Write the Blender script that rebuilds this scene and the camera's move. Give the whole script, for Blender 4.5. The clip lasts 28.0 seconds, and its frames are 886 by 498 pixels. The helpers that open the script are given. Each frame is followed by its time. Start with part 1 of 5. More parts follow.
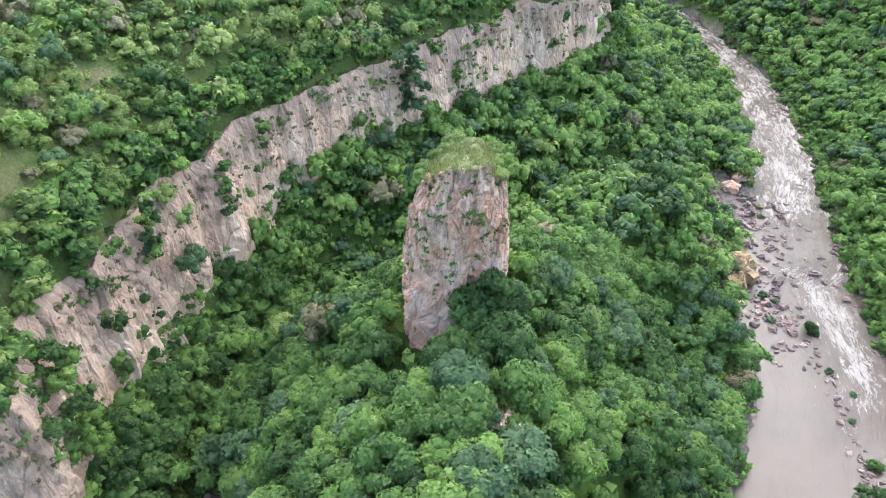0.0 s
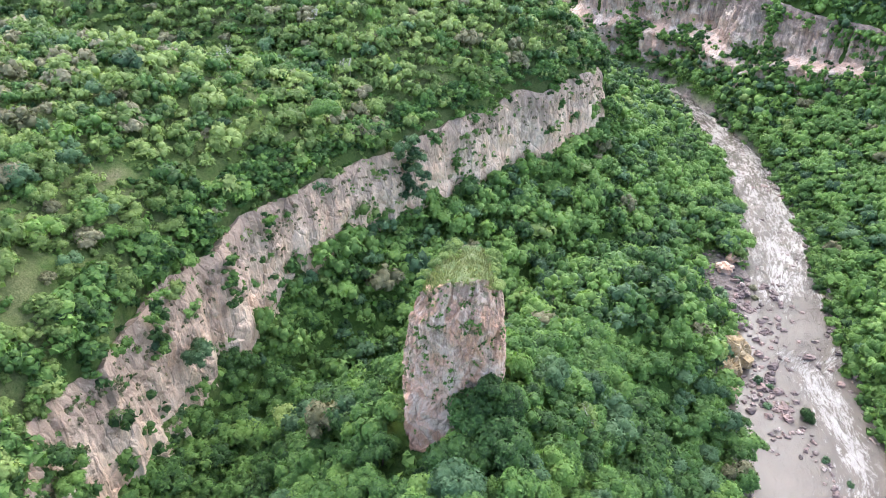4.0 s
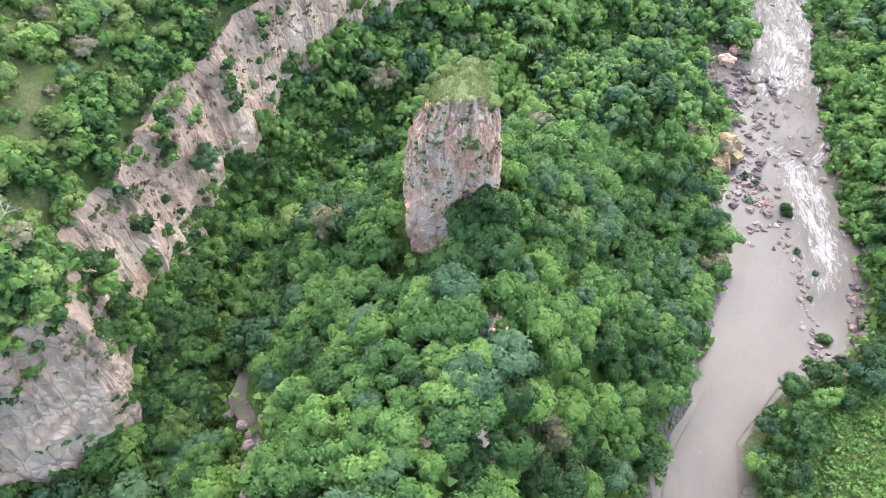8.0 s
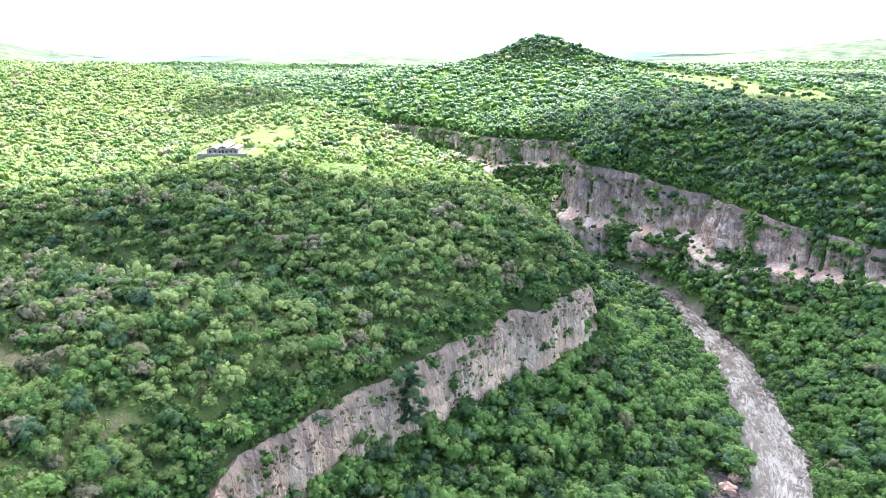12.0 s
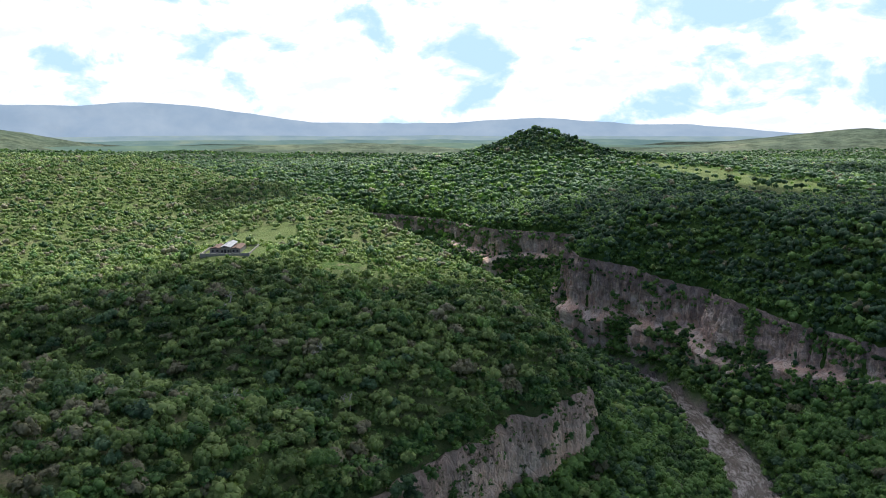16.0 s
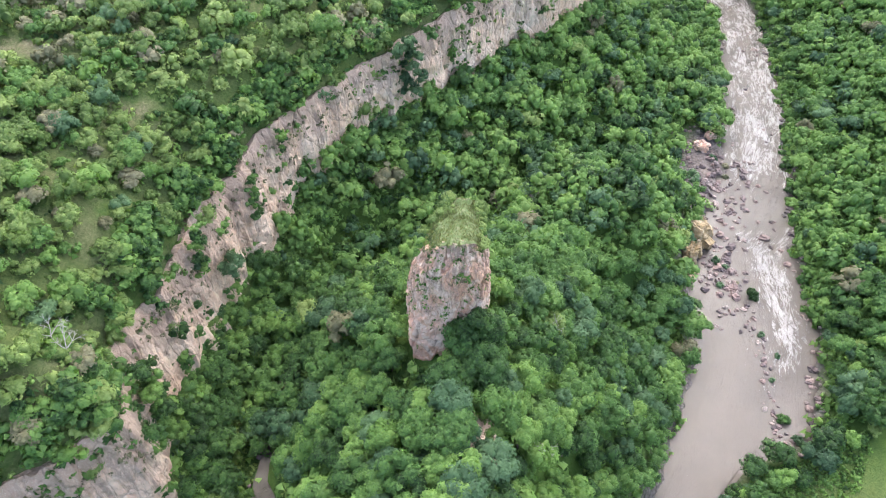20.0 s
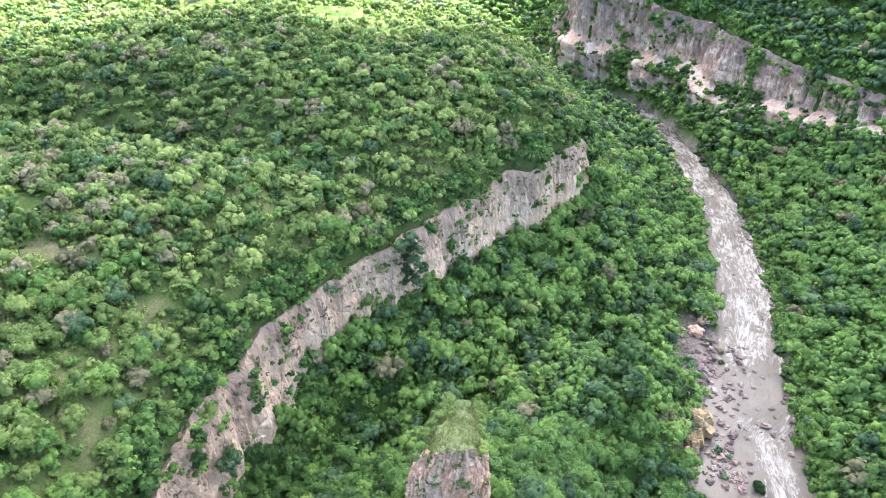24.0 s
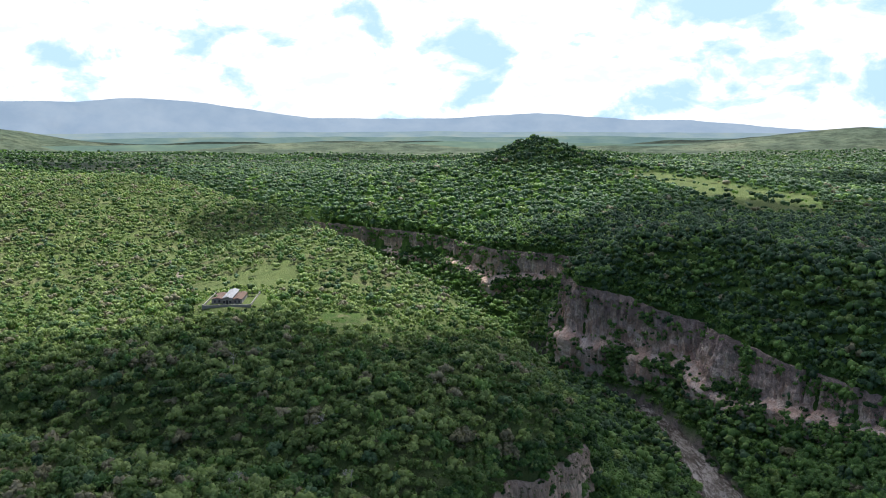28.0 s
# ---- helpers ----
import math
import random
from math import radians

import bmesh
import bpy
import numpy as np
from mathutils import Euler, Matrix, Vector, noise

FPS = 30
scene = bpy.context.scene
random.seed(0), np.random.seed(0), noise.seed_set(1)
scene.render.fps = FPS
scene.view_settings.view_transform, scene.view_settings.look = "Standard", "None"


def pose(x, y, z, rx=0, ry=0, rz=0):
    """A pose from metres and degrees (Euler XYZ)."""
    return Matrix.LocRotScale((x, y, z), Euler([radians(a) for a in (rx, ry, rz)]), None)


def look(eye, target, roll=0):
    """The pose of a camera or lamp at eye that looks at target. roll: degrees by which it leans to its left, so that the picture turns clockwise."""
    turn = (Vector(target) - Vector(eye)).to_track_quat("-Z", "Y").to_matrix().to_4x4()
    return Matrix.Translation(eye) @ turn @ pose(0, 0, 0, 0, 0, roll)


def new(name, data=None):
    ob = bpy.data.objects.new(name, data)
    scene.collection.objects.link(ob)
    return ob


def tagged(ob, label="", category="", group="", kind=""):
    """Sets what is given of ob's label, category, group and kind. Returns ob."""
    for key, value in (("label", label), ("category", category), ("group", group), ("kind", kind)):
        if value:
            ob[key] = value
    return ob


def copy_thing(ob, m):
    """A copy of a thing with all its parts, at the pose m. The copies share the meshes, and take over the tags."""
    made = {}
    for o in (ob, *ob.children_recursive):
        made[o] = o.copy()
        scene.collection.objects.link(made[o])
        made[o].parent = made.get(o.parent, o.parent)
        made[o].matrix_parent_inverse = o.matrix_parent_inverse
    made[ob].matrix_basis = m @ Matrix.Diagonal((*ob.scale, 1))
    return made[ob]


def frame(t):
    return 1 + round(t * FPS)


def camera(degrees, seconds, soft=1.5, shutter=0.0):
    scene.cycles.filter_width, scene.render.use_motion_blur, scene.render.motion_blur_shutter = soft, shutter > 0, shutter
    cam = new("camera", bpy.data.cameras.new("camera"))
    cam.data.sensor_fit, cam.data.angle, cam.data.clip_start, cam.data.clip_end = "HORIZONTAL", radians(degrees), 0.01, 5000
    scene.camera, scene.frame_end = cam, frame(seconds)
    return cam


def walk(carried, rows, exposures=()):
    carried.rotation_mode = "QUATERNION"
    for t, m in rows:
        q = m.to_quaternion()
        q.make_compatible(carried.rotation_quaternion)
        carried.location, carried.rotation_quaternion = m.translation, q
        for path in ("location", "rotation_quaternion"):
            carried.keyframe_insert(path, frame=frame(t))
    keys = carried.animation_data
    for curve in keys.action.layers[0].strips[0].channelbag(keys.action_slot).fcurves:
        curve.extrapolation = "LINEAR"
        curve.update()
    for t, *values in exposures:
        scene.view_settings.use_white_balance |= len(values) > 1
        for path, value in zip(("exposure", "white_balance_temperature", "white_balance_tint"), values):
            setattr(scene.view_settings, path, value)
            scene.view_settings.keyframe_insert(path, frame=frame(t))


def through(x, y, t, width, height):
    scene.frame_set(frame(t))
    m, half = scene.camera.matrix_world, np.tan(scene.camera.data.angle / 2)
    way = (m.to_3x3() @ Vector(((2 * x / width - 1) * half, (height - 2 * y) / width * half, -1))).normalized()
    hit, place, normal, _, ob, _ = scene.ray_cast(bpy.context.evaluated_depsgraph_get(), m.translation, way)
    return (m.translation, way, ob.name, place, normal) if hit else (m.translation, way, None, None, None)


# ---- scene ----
cam = camera(63.88, 28.0, 1.0)
EXPOSURES = [(0, 3.63, 6475, 11), (11.5, 3.81, 6285, 11), (12, 3.51, 6135, 11), (12.5, 3.01, 6135, 11), (14.5, 0.9, 6085, 11), (15.2, 0.95, 6085, 11), (16, 1.28, 6135, 11), (16.5, 1.4, 6185, 11), (17, 1.95, 6185, 11), (17.6, 3.58, 6425, 11), (19, 3.58, 6575, 11), (25, 3.76, 6285, 11), (26, 3.61, 6185, 11), (27, 3.21, 6085, 11), (27.5, 2.71, 6085, 11), (28, 1.3, 6135, 11)]
walk(cam, [
    (0.0, pose(0.00, 0.00, 117.00, 54.71, 0.00, 0.15)),
    (0.5, pose(0.04, -0.18, 118.01, 54.78, 0.00, 0.17)),
    (1.0, pose(0.08, -0.22, 119.12, 54.79, 0.00, 0.19)),
    (1.5, pose(0.13, -0.24, 120.27, 54.78, 0.00, 0.19)),
    (2.0, pose(0.13, -0.20, 121.41, 54.77, 0.00, 0.20)),
    (2.5, pose(0.17, -0.20, 122.52, 54.75, 0.00, 0.21)),
    (3.0, pose(0.19, -0.15, 123.65, 54.76, 0.00, 0.22)),
    (3.5, pose(0.19, 0.00, 124.73, 56.77, 0.00, 0.22)),
    (5.5, pose(0.41, -0.57, 127.02, 63.69, 0.00, 0.22)),
    (6.0, pose(0.40, -0.99, 127.96, 58.12, 0.00, 0.20)),
    (6.5, pose(0.38, -1.38, 129.44, 45.47, 0.00, 0.15)),
    (7.0, pose(0.30, -1.17, 130.82, 34.42, 0.00, 0.09)),
    (7.5, pose(0.20, -0.67, 131.86, 33.50, 0.00, 0.03)),
    (8.0, pose(0.16, -0.54, 132.68, 41.77, 0.00, 0.01)),
    (8.5, pose(0.15, -0.54, 133.61, 45.55, 0.00, -0.00)),
    (9.0, pose(0.13, -0.70, 134.57, 47.34, 0.00, -0.00)),
    (9.5, pose(0.14, -0.39, 135.68, 48.02, 0.00, 0.01)),
    (10.0, pose(0.15, 0.06, 136.76, 56.68, 0.00, 0.00)),
    (10.5, pose(0.18, -0.02, 137.53, 60.87, 0.00, 0.02)),
    (11.0, pose(0.22, 0.16, 138.63, 63.37, 0.00, 0.02)),
    (11.5, pose(0.25, 0.38, 139.79, 65.74, 0.00, 0.02)),
    (12.0, pose(0.35, 0.46, 140.85, 73.60, 0.00, 0.03)),
    (12.5, pose(0.45, 0.39, 141.68, 74.99, 0.00, 0.04)),
    (14.5, pose(0.42, 0.21, 145.33, 80.30, 0.00, 0.02)),
    (15.0, pose(0.40, 0.25, 146.43, 80.30, 0.00, 0.02)),
    (15.5, pose(0.41, 0.29, 147.49, 80.31, 0.00, 0.02)),
    (16.0, pose(0.48, 0.23, 148.46, 80.25, 0.00, 0.01)),
    (16.5, pose(0.59, -0.06, 149.22, 77.84, 0.00, 0.01)),
    (17.0, pose(0.61, -0.52, 150.13, 72.93, 0.00, 0.00)),
    (17.5, pose(0.59, -0.91, 151.45, 67.28, 0.00, -0.02)),
    (18.0, pose(0.55, -1.36, 152.90, 61.72, 0.00, -0.02)),
    (18.5, pose(0.52, -1.68, 154.28, 56.07, 0.00, -0.02)),
    (19.0, pose(0.57, -1.97, 155.56, 50.43, 0.00, -0.01)),
    (19.5, pose(0.58, -2.06, 156.87, 45.26, 0.00, 0.01)),
    (20.0, pose(0.49, -1.78, 158.09, 43.92, 0.00, -0.06)),
    (20.5, pose(0.37, -1.22, 159.28, 45.10, 0.00, -0.13)),
    (21.0, pose(0.31, -0.85, 160.34, 54.95, 0.00, -0.15)),
    (21.5, pose(0.40, -1.16, 161.16, 57.17, 0.00, -0.12)),
    (23.5, pose(0.49, -1.41, 165.32, 57.28, 0.00, -0.09)),
    (24.0, pose(0.55, -1.34, 166.50, 57.27, 0.00, -0.08)),
    (24.5, pose(0.55, -1.16, 167.75, 57.84, 0.00, -0.09)),
    (25.0, pose(0.55, -0.97, 169.00, 59.20, 0.00, -0.09)),
    (25.5, pose(0.51, -0.87, 170.09, 61.84, 0.00, -0.09)),
    (26.0, pose(0.52, -0.83, 171.10, 65.31, 0.00, -0.13)),
    (26.5, pose(0.51, -0.65, 172.11, 68.10, 0.00, -0.12)),
    (27.0, pose(0.37, -0.26, 173.36, 68.62, 0.00, -0.15)),
    (27.5, pose(0.36, 0.40, 175.07, 73.29, 0.00, -0.14)),
    (28.0, pose(0.42, 0.40, 176.29, 79.56, 0.00, -0.10)),
], EXPOSURES)


# ---- world, sun, sky ----
SUN_ELEVATION, SUN_TURN = 60.0, 12.0
world = bpy.data.worlds.new("sky_light")
scene.world = world
world.use_nodes = True
wn = world.node_tree.nodes
sky = wn.new("ShaderNodeTexSky")
sky.sky_type = "NISHITA"
sky.sun_disc = False
sky.sun_elevation = radians(SUN_ELEVATION)
sky.sun_rotation = radians(SUN_TURN)
sky.air_density, sky.dust_density = 1.0, 5.0
wn["Background"].inputs["Strength"].default_value = 0.066
world.node_tree.links.new(sky.outputs[0], wn["Background"].inputs[0])

sun = new("sun", bpy.data.lights.new("sun", "SUN"))
sun.data.energy, sun.data.angle, sun.data.color = 2.35, radians(1.5), (1.0, 0.95, 0.87)
e, a = radians(SUN_ELEVATION), radians(SUN_TURN)
sun_from = Vector((math.sin(a) * math.cos(e), math.cos(a) * math.cos(e), math.sin(e)))
sun.matrix_world = look(sun_from * 900, (0, 0, 0))


# ---- materials ----
class Nodes:
    """A short way to write a node material."""

    def __init__(self, name):
        self.mat = bpy.data.materials.new(name)
        self.mat.use_nodes = True
        self.tree = self.mat.node_tree
        self.bsdf = self.tree.nodes["Principled BSDF"]
        self.coord = self.tree.nodes.new("ShaderNodeNewGeometry").outputs["Position"]

    def link(self, a, b):
        self.tree.links.new(a, b)

    def put(self, node, key, value):
        s = node.inputs[key]
        if hasattr(value, "is_linked"):
            self.link(value, s)
        else:
            s.default_value = value

    def noise(self, scale, detail=4, rough=0.6, coord=None, stretch=None, distort=0.0):
        n = self.tree.nodes.new("ShaderNodeTexNoise")
        n.inputs["Scale"].default_value, n.inputs["Detail"].default_value = scale, detail
        n.inputs["Roughness"].default_value, n.inputs["Distortion"].default_value = rough, distort
        c = coord or self.coord
        if stretch:
            m = self.tree.nodes.new("ShaderNodeMapping")
            m.inputs["Scale"].default_value = stretch
            self.link(c, m.inputs[0])
            c = m.outputs[0]
        self.link(c, n.inputs["Vector"])
        return n.outputs["Fac"]

    def warped(self, amount, scale):
        """The place, shifted by noise, for uneven patterns."""
        t = self.tree.nodes.new("ShaderNodeTexNoise")
        t.inputs["Scale"].default_value, t.inputs["Detail"].default_value = scale, 5
        self.link(self.coord, t.inputs["Vector"])
        m = self.tree.nodes.new("ShaderNodeVectorMath")
        m.operation = "MULTIPLY_ADD"
        self.link(t.outputs["Color"], m.inputs[0])
        m.inputs[1].default_value = (amount,) * 3
        self.link(self.coord, m.inputs[2])
        return m.outputs[0]

    def voronoi(self, scale, feature="F1", coord=None, stretch=None):
        n = self.tree.nodes.new("ShaderNodeTexVoronoi")
        n.feature = feature
        n.inputs["Scale"].default_value = scale
        c = coord or self.coord
        if stretch:
            m = self.tree.nodes.new("ShaderNodeMapping")
            m.inputs["Scale"].default_value = stretch
            self.link(c, m.inputs[0])
            c = m.outputs[0]
        self.link(c, n.inputs["Vector"])
        return n.outputs["Distance"]

    def ramp(self, fac, *stops):
        n = self.tree.nodes.new("ShaderNodeValToRGB")
        el = n.color_ramp.elements
        while len(el) < len(stops):
            el.new(0.5)
        for item, (pos, col) in zip(el, stops):
            item.position = pos
            item.color = (*col, 1) if len(col) == 3 else (col[0],) * 3 + (1,)
        self.put(n, "Fac", fac)
        return n.outputs["Color"]

    def mix(self, fac, a, b, kind="MIX"):
        n = self.tree.nodes.new("ShaderNodeMix")
        n.data_type, n.blend_type = "RGBA", kind
        self.put(n, 0, fac)
        for k, v in ((6, a), (7, b)):
            self.put(n, k, (*v, 1) if isinstance(v, tuple) and len(v) == 3 else v)
        return n.outputs[2]

    def math(self, op, a, b=0.0, clamp=False):
        n = self.tree.nodes.new("ShaderNodeMath")
        n.operation, n.use_clamp = op, clamp
        self.put(n, 0, a)
        self.put(n, 1, b)
        return n.outputs[0]

    def attribute(self, name):
        n = self.tree.nodes.new("ShaderNodeAttribute")
        n.attribute_name = name
        return n.outputs["Fac"]

    def bump(self, height, strength=0.5, distance=0.1):
        n = self.tree.nodes.new("ShaderNodeBump")
        n.inputs["Strength"].default_value, n.inputs["Distance"].default_value = strength, distance
        self.link(height, n.inputs["Height"])
        self.link(n.outputs[0], self.bsdf.inputs["Normal"])

    def done(self, color, rough=0.8, specular=0.3):
        self.put(self.bsdf, "Base Color", (*color, 1) if isinstance(color, tuple) else color)
        self.put(self.bsdf, "Roughness", rough)
        self.bsdf.inputs["Specular IOR Level"].default_value = specular
        return self.mat


def foliage_material(name, dark, middle, light, through=0.33):
    n = Nodes(name)
    island = n.tree.nodes.new("ShaderNodeNewGeometry").outputs["Random Per Island"]
    obj = n.tree.nodes.new("ShaderNodeObjectInfo").outputs["Random"]
    tree_tint = n.math("FRACT", n.math("ADD", n.attribute("tint"), obj))
    f = n.math("ADD", n.math("MULTIPLY", island, 0.28), n.math("ADD", 0.02, n.math("MULTIPLY", tree_tint, 0.78)))
    grain = n.noise(1.3, 5, 0.75)
    f = n.math("ADD", f, n.math("MULTIPLY", n.math("SUBTRACT", grain, 0.5), 0.7))
    leaf = n.noise(9.0, 3, 0.7)
    f = n.math("ADD", f, n.math("MULTIPLY", n.math("SUBTRACT", leaf, 0.5), 0.7))
    col = n.ramp(f, (0.06, dark), (0.46, middle), (0.9, light))
    n.bump(leaf, 0.5, 0.2)
    n.done(col, 0.55, 0.3)
    t = n.tree.nodes.new("ShaderNodeBsdfTranslucent")
    n.link(n.mix(1.0, col, (1.0, 1.1, 0.55), "MULTIPLY"), t.inputs["Color"])
    m = n.tree.nodes.new("ShaderNodeMixShader")
    m.inputs[0].default_value = through
    n.link(n.bsdf.outputs[0], m.inputs[1])
    n.link(t.outputs[0], m.inputs[2])
    n.link(m.outputs[0], n.tree.nodes["Material Output"].inputs["Surface"])
    return n.mat


LEAVES = foliage_material("leaves", (0.020, 0.052, 0.017), (0.089, 0.187, 0.048), (0.195, 0.326, 0.081))
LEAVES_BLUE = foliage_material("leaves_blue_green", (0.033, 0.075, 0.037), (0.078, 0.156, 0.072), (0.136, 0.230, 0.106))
LEAVES_DRY = foliage_material("dry_twigs", (0.100, 0.103, 0.048), (0.176, 0.170, 0.088), (0.255, 0.240, 0.140), 0.15)
LEAVES_YELLOW = foliage_material("leaves_yellow_green", (0.070, 0.130, 0.032), (0.169, 0.252, 0.069), (0.285, 0.373, 0.122))


def bark_material():
    n = Nodes("bark")
    f = n.noise(3.0, 6, 0.7, stretch=(1, 1, 0.2))
    n.bump(f, 0.6, 0.05)
    return n.done(n.ramp(f, (0.3, (0.07, 0.055, 0.045)), (0.7, (0.2, 0.17, 0.14))), 0.9)


BARK = bark_material()


def pale_bark_material():
    n = Nodes("bleached_wood")
    f = n.noise(3.0, 6, 0.7, stretch=(1, 1, 0.2))
    n.bump(f, 0.6, 0.05)
    return n.done(n.ramp(f, (0.3, (0.3, 0.27, 0.24)), (0.7, (0.55, 0.52, 0.48))), 0.9)


PALE_BARK = pale_bark_material()


def rock_material(name, pale, warm, grey, moss, lichen=0.5, size=1.0):
    """Weathered volcanic rock: pale where it broke lately, warm patches, grey-brown stain streaks under the edge, cracks and moss."""
    n = Nodes(name)
    big = n.noise(0.09 / size, 5, 0.65, distort=0.8)
    fold = n.noise(0.7 / size, 8, 0.75, stretch=(1, 1, 0.3), distort=0.7)
    fine = n.noise(3.5 / size, 7, 0.8, stretch=(1, 1, 0.6))
    mottle = n.noise(0.28 / size, 8, 0.72, distort=0.5)
    streak = n.noise(0.55 / size, 8, 0.8, stretch=(1, 1, 0.1))
    crack = n.voronoi(0.24 / size, "DISTANCE_TO_EDGE", coord=n.warped(1.2 * size, 0.5 / size), stretch=(1, 1, 0.4))
    fresh, up = n.attribute("fresh"), n.attribute("up")
    col = n.mix(n.ramp(big, (0.4, (0.0,)), (0.58, (0.95,))), pale, warm)
    stain = n.math("ADD", n.math("MULTIPLY", n.math("SUBTRACT", streak, 0.5), 3.4), n.math("SUBTRACT", n.math("MULTIPLY", n.math("MULTIPLY", up, up), 1.1), n.math("MULTIPLY", fresh, 0.9)))
    stain = n.math("ADD", stain, n.math("MULTIPLY", n.math("SUBTRACT", mottle, 0.5), 1.3))
    col = n.mix(n.ramp(stain, (0.3, (0.0,)), (0.75, (0.85,))), col, grey)
    col = n.mix(n.ramp(fold, (0.30, (0.65,)), (0.41, (0.0,))), col, (grey[0] * 0.5, grey[1] * 0.48, grey[2] * 0.48))
    col = n.mix(n.ramp(crack, (0.0, (0.35,)), (0.03, (0.0,))), col, (grey[0] * 0.45, grey[1] * 0.42, grey[2] * 0.42))
    col = n.mix(n.ramp(fine, (0.52, (0.0,)), (0.68, (0.5,))), col, tuple(min(v * 1.1, 0.8) for v in pale))
    green = n.math("MULTIPLY", n.ramp(n.noise(0.34 / size, 8, 0.75), (0.54, (0.0,)), (0.63, (1.0,))), n.math("MULTIPLY", n.math("SUBTRACT", 1.0, fresh, True), lichen))
    col = n.mix(green, col, moss)
    height = n.math("ADD", n.math("ADD", fold, n.math("MULTIPLY", fine, 0.45)), n.ramp(crack, (0.0, (0.0,)), (0.06, (0.5,))))
    n.bump(height, 0.85, 0.7 * size)
    return n.done(col, 0.9, 0.2)


ROCK = rock_material("canyon_rock", (0.82, 0.635, 0.49), (0.76, 0.52, 0.37), (0.41, 0.295, 0.23), (0.14, 0.15, 0.08), 0.25)
ROCK_SPIRE = rock_material("spire_rock", (0.72, 0.555, 0.445), (0.65, 0.37, 0.25), (0.345, 0.23, 0.185), (0.12, 0.145, 0.07), 0.75, 0.5)
ROCK_FAR = rock_material("far_cliff_rock", (0.70, 0.565, 0.475), (0.57, 0.37, 0.28), (0.25, 0.185, 0.165), (0.06, 0.075, 0.04), 0.35, 1.1)


def boulder_material():
    n = Nodes("river_boulder")
    r = n.tree.nodes.new("ShaderNodeObjectInfo").outputs["Random"]
    i = n.tree.nodes.new("ShaderNodeNewGeometry").outputs["Random Per Island"]
    base = n.ramp(n.math("FRACT", n.math("ADD", r, i)), (0.0, (0.10, 0.075, 0.072)), (0.4, (0.20, 0.145, 0.13)), (0.75, (0.30, 0.205, 0.175)), (1.0, (0.40, 0.33, 0.285)))
    f = n.noise(2.2, 8, 0.7)
    n.bump(f, 0.7, 0.15)
    return n.done(n.mix(n.ramp(f, (0.35, (0.55,)), (0.6, (0.0,))), base, (0.11, 0.095, 0.095)), 0.75, 0.35)


BOULDER = boulder_material()


def ochre_rock_material():
    n = Nodes("ochre_rock")
    f = n.noise(0.7, 7, 0.7)
    n.bump(f, 0.8, 0.5)
    return n.done(n.ramp(f, (0.32, (0.14, 0.112, 0.084)), (0.47, (0.35, 0.252, 0.126)), (0.66, (0.462, 0.385, 0.28))), 0.85)


OCHRE = ochre_rock_material()


def ground_material():
    n = Nodes("undergrowth_and_soil")
    big = n.noise(0.012, 6, 0.62)
    mid = n.noise(0.12, 6, 0.65)
    fine = n.noise(1.6, 8, 0.75)
    col = n.ramp(mid, (0.3, (0.03, 0.065, 0.018)), (0.5, (0.055, 0.11, 0.024)), (0.72, (0.10, 0.16, 0.035)))
    col = n.mix(n.ramp(fine, (0.45, (0.0,)), (0.75, (0.6,))), col, (0.11, 0.16, 0.035))
    dry = n.math("MULTIPLY", n.attribute("dry"), n.ramp(n.noise(0.07, 6, 0.7), (0.44, (0.0,)), (0.62, (1.0,))))
    col = n.mix(dry, col, n.ramp(fine, (0.4, (0.15, 0.13, 0.075)), (0.65, (0.27, 0.235, 0.15))))
    grass = n.math("MULTIPLY", n.attribute("grass"), n.ramp(mid, (0.3, (0.5,)), (0.5, (1.0,))))
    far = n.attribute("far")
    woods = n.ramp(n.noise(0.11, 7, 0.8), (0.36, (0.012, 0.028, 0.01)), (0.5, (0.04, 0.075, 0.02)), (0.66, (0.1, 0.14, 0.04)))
    # Far fields greyed and blued: distance haze put into their base colour.
    hazy_fields = n.ramp(n.noise(0.0022, 5, 0.7), (0.40, (0.06, 0.086, 0.064)), (0.5, (0.098, 0.124, 0.09)), (0.58, (0.135, 0.158, 0.105)), (0.66, (0.188, 0.191, 0.135)))
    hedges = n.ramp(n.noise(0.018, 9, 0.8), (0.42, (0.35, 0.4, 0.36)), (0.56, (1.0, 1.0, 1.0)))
    col = n.mix(far, col, n.mix(1.0, n.mix(0.75, woods, hazy_fields), hedges, "MULTIPLY"))
    col = n.mix(grass, col, n.ramp(fine, (0.36, (0.06, 0.095, 0.03)), (0.62, (0.14, 0.17, 0.06))))
    gravel = n.attribute("gravel")
    stones = n.ramp(n.voronoi(1.1), (0.0, (0.238, 0.21, 0.189)), (0.5, (0.14, 0.119, 0.108)), (0.9, (0.049, 0.042, 0.038)))
    stones = n.mix(n.ramp(mid, (0.5, (0.0,)), (0.7, (0.55,))), stones, (0.3, 0.24, 0.2))
    col = n.mix(gravel, col, stones)
    n.bump(n.math("ADD", fine, n.math("MULTIPLY", mid, 2.0)), 0.8, 0.6)
    return n.done(col, 0.95, 0.1)


GROUND = ground_material()


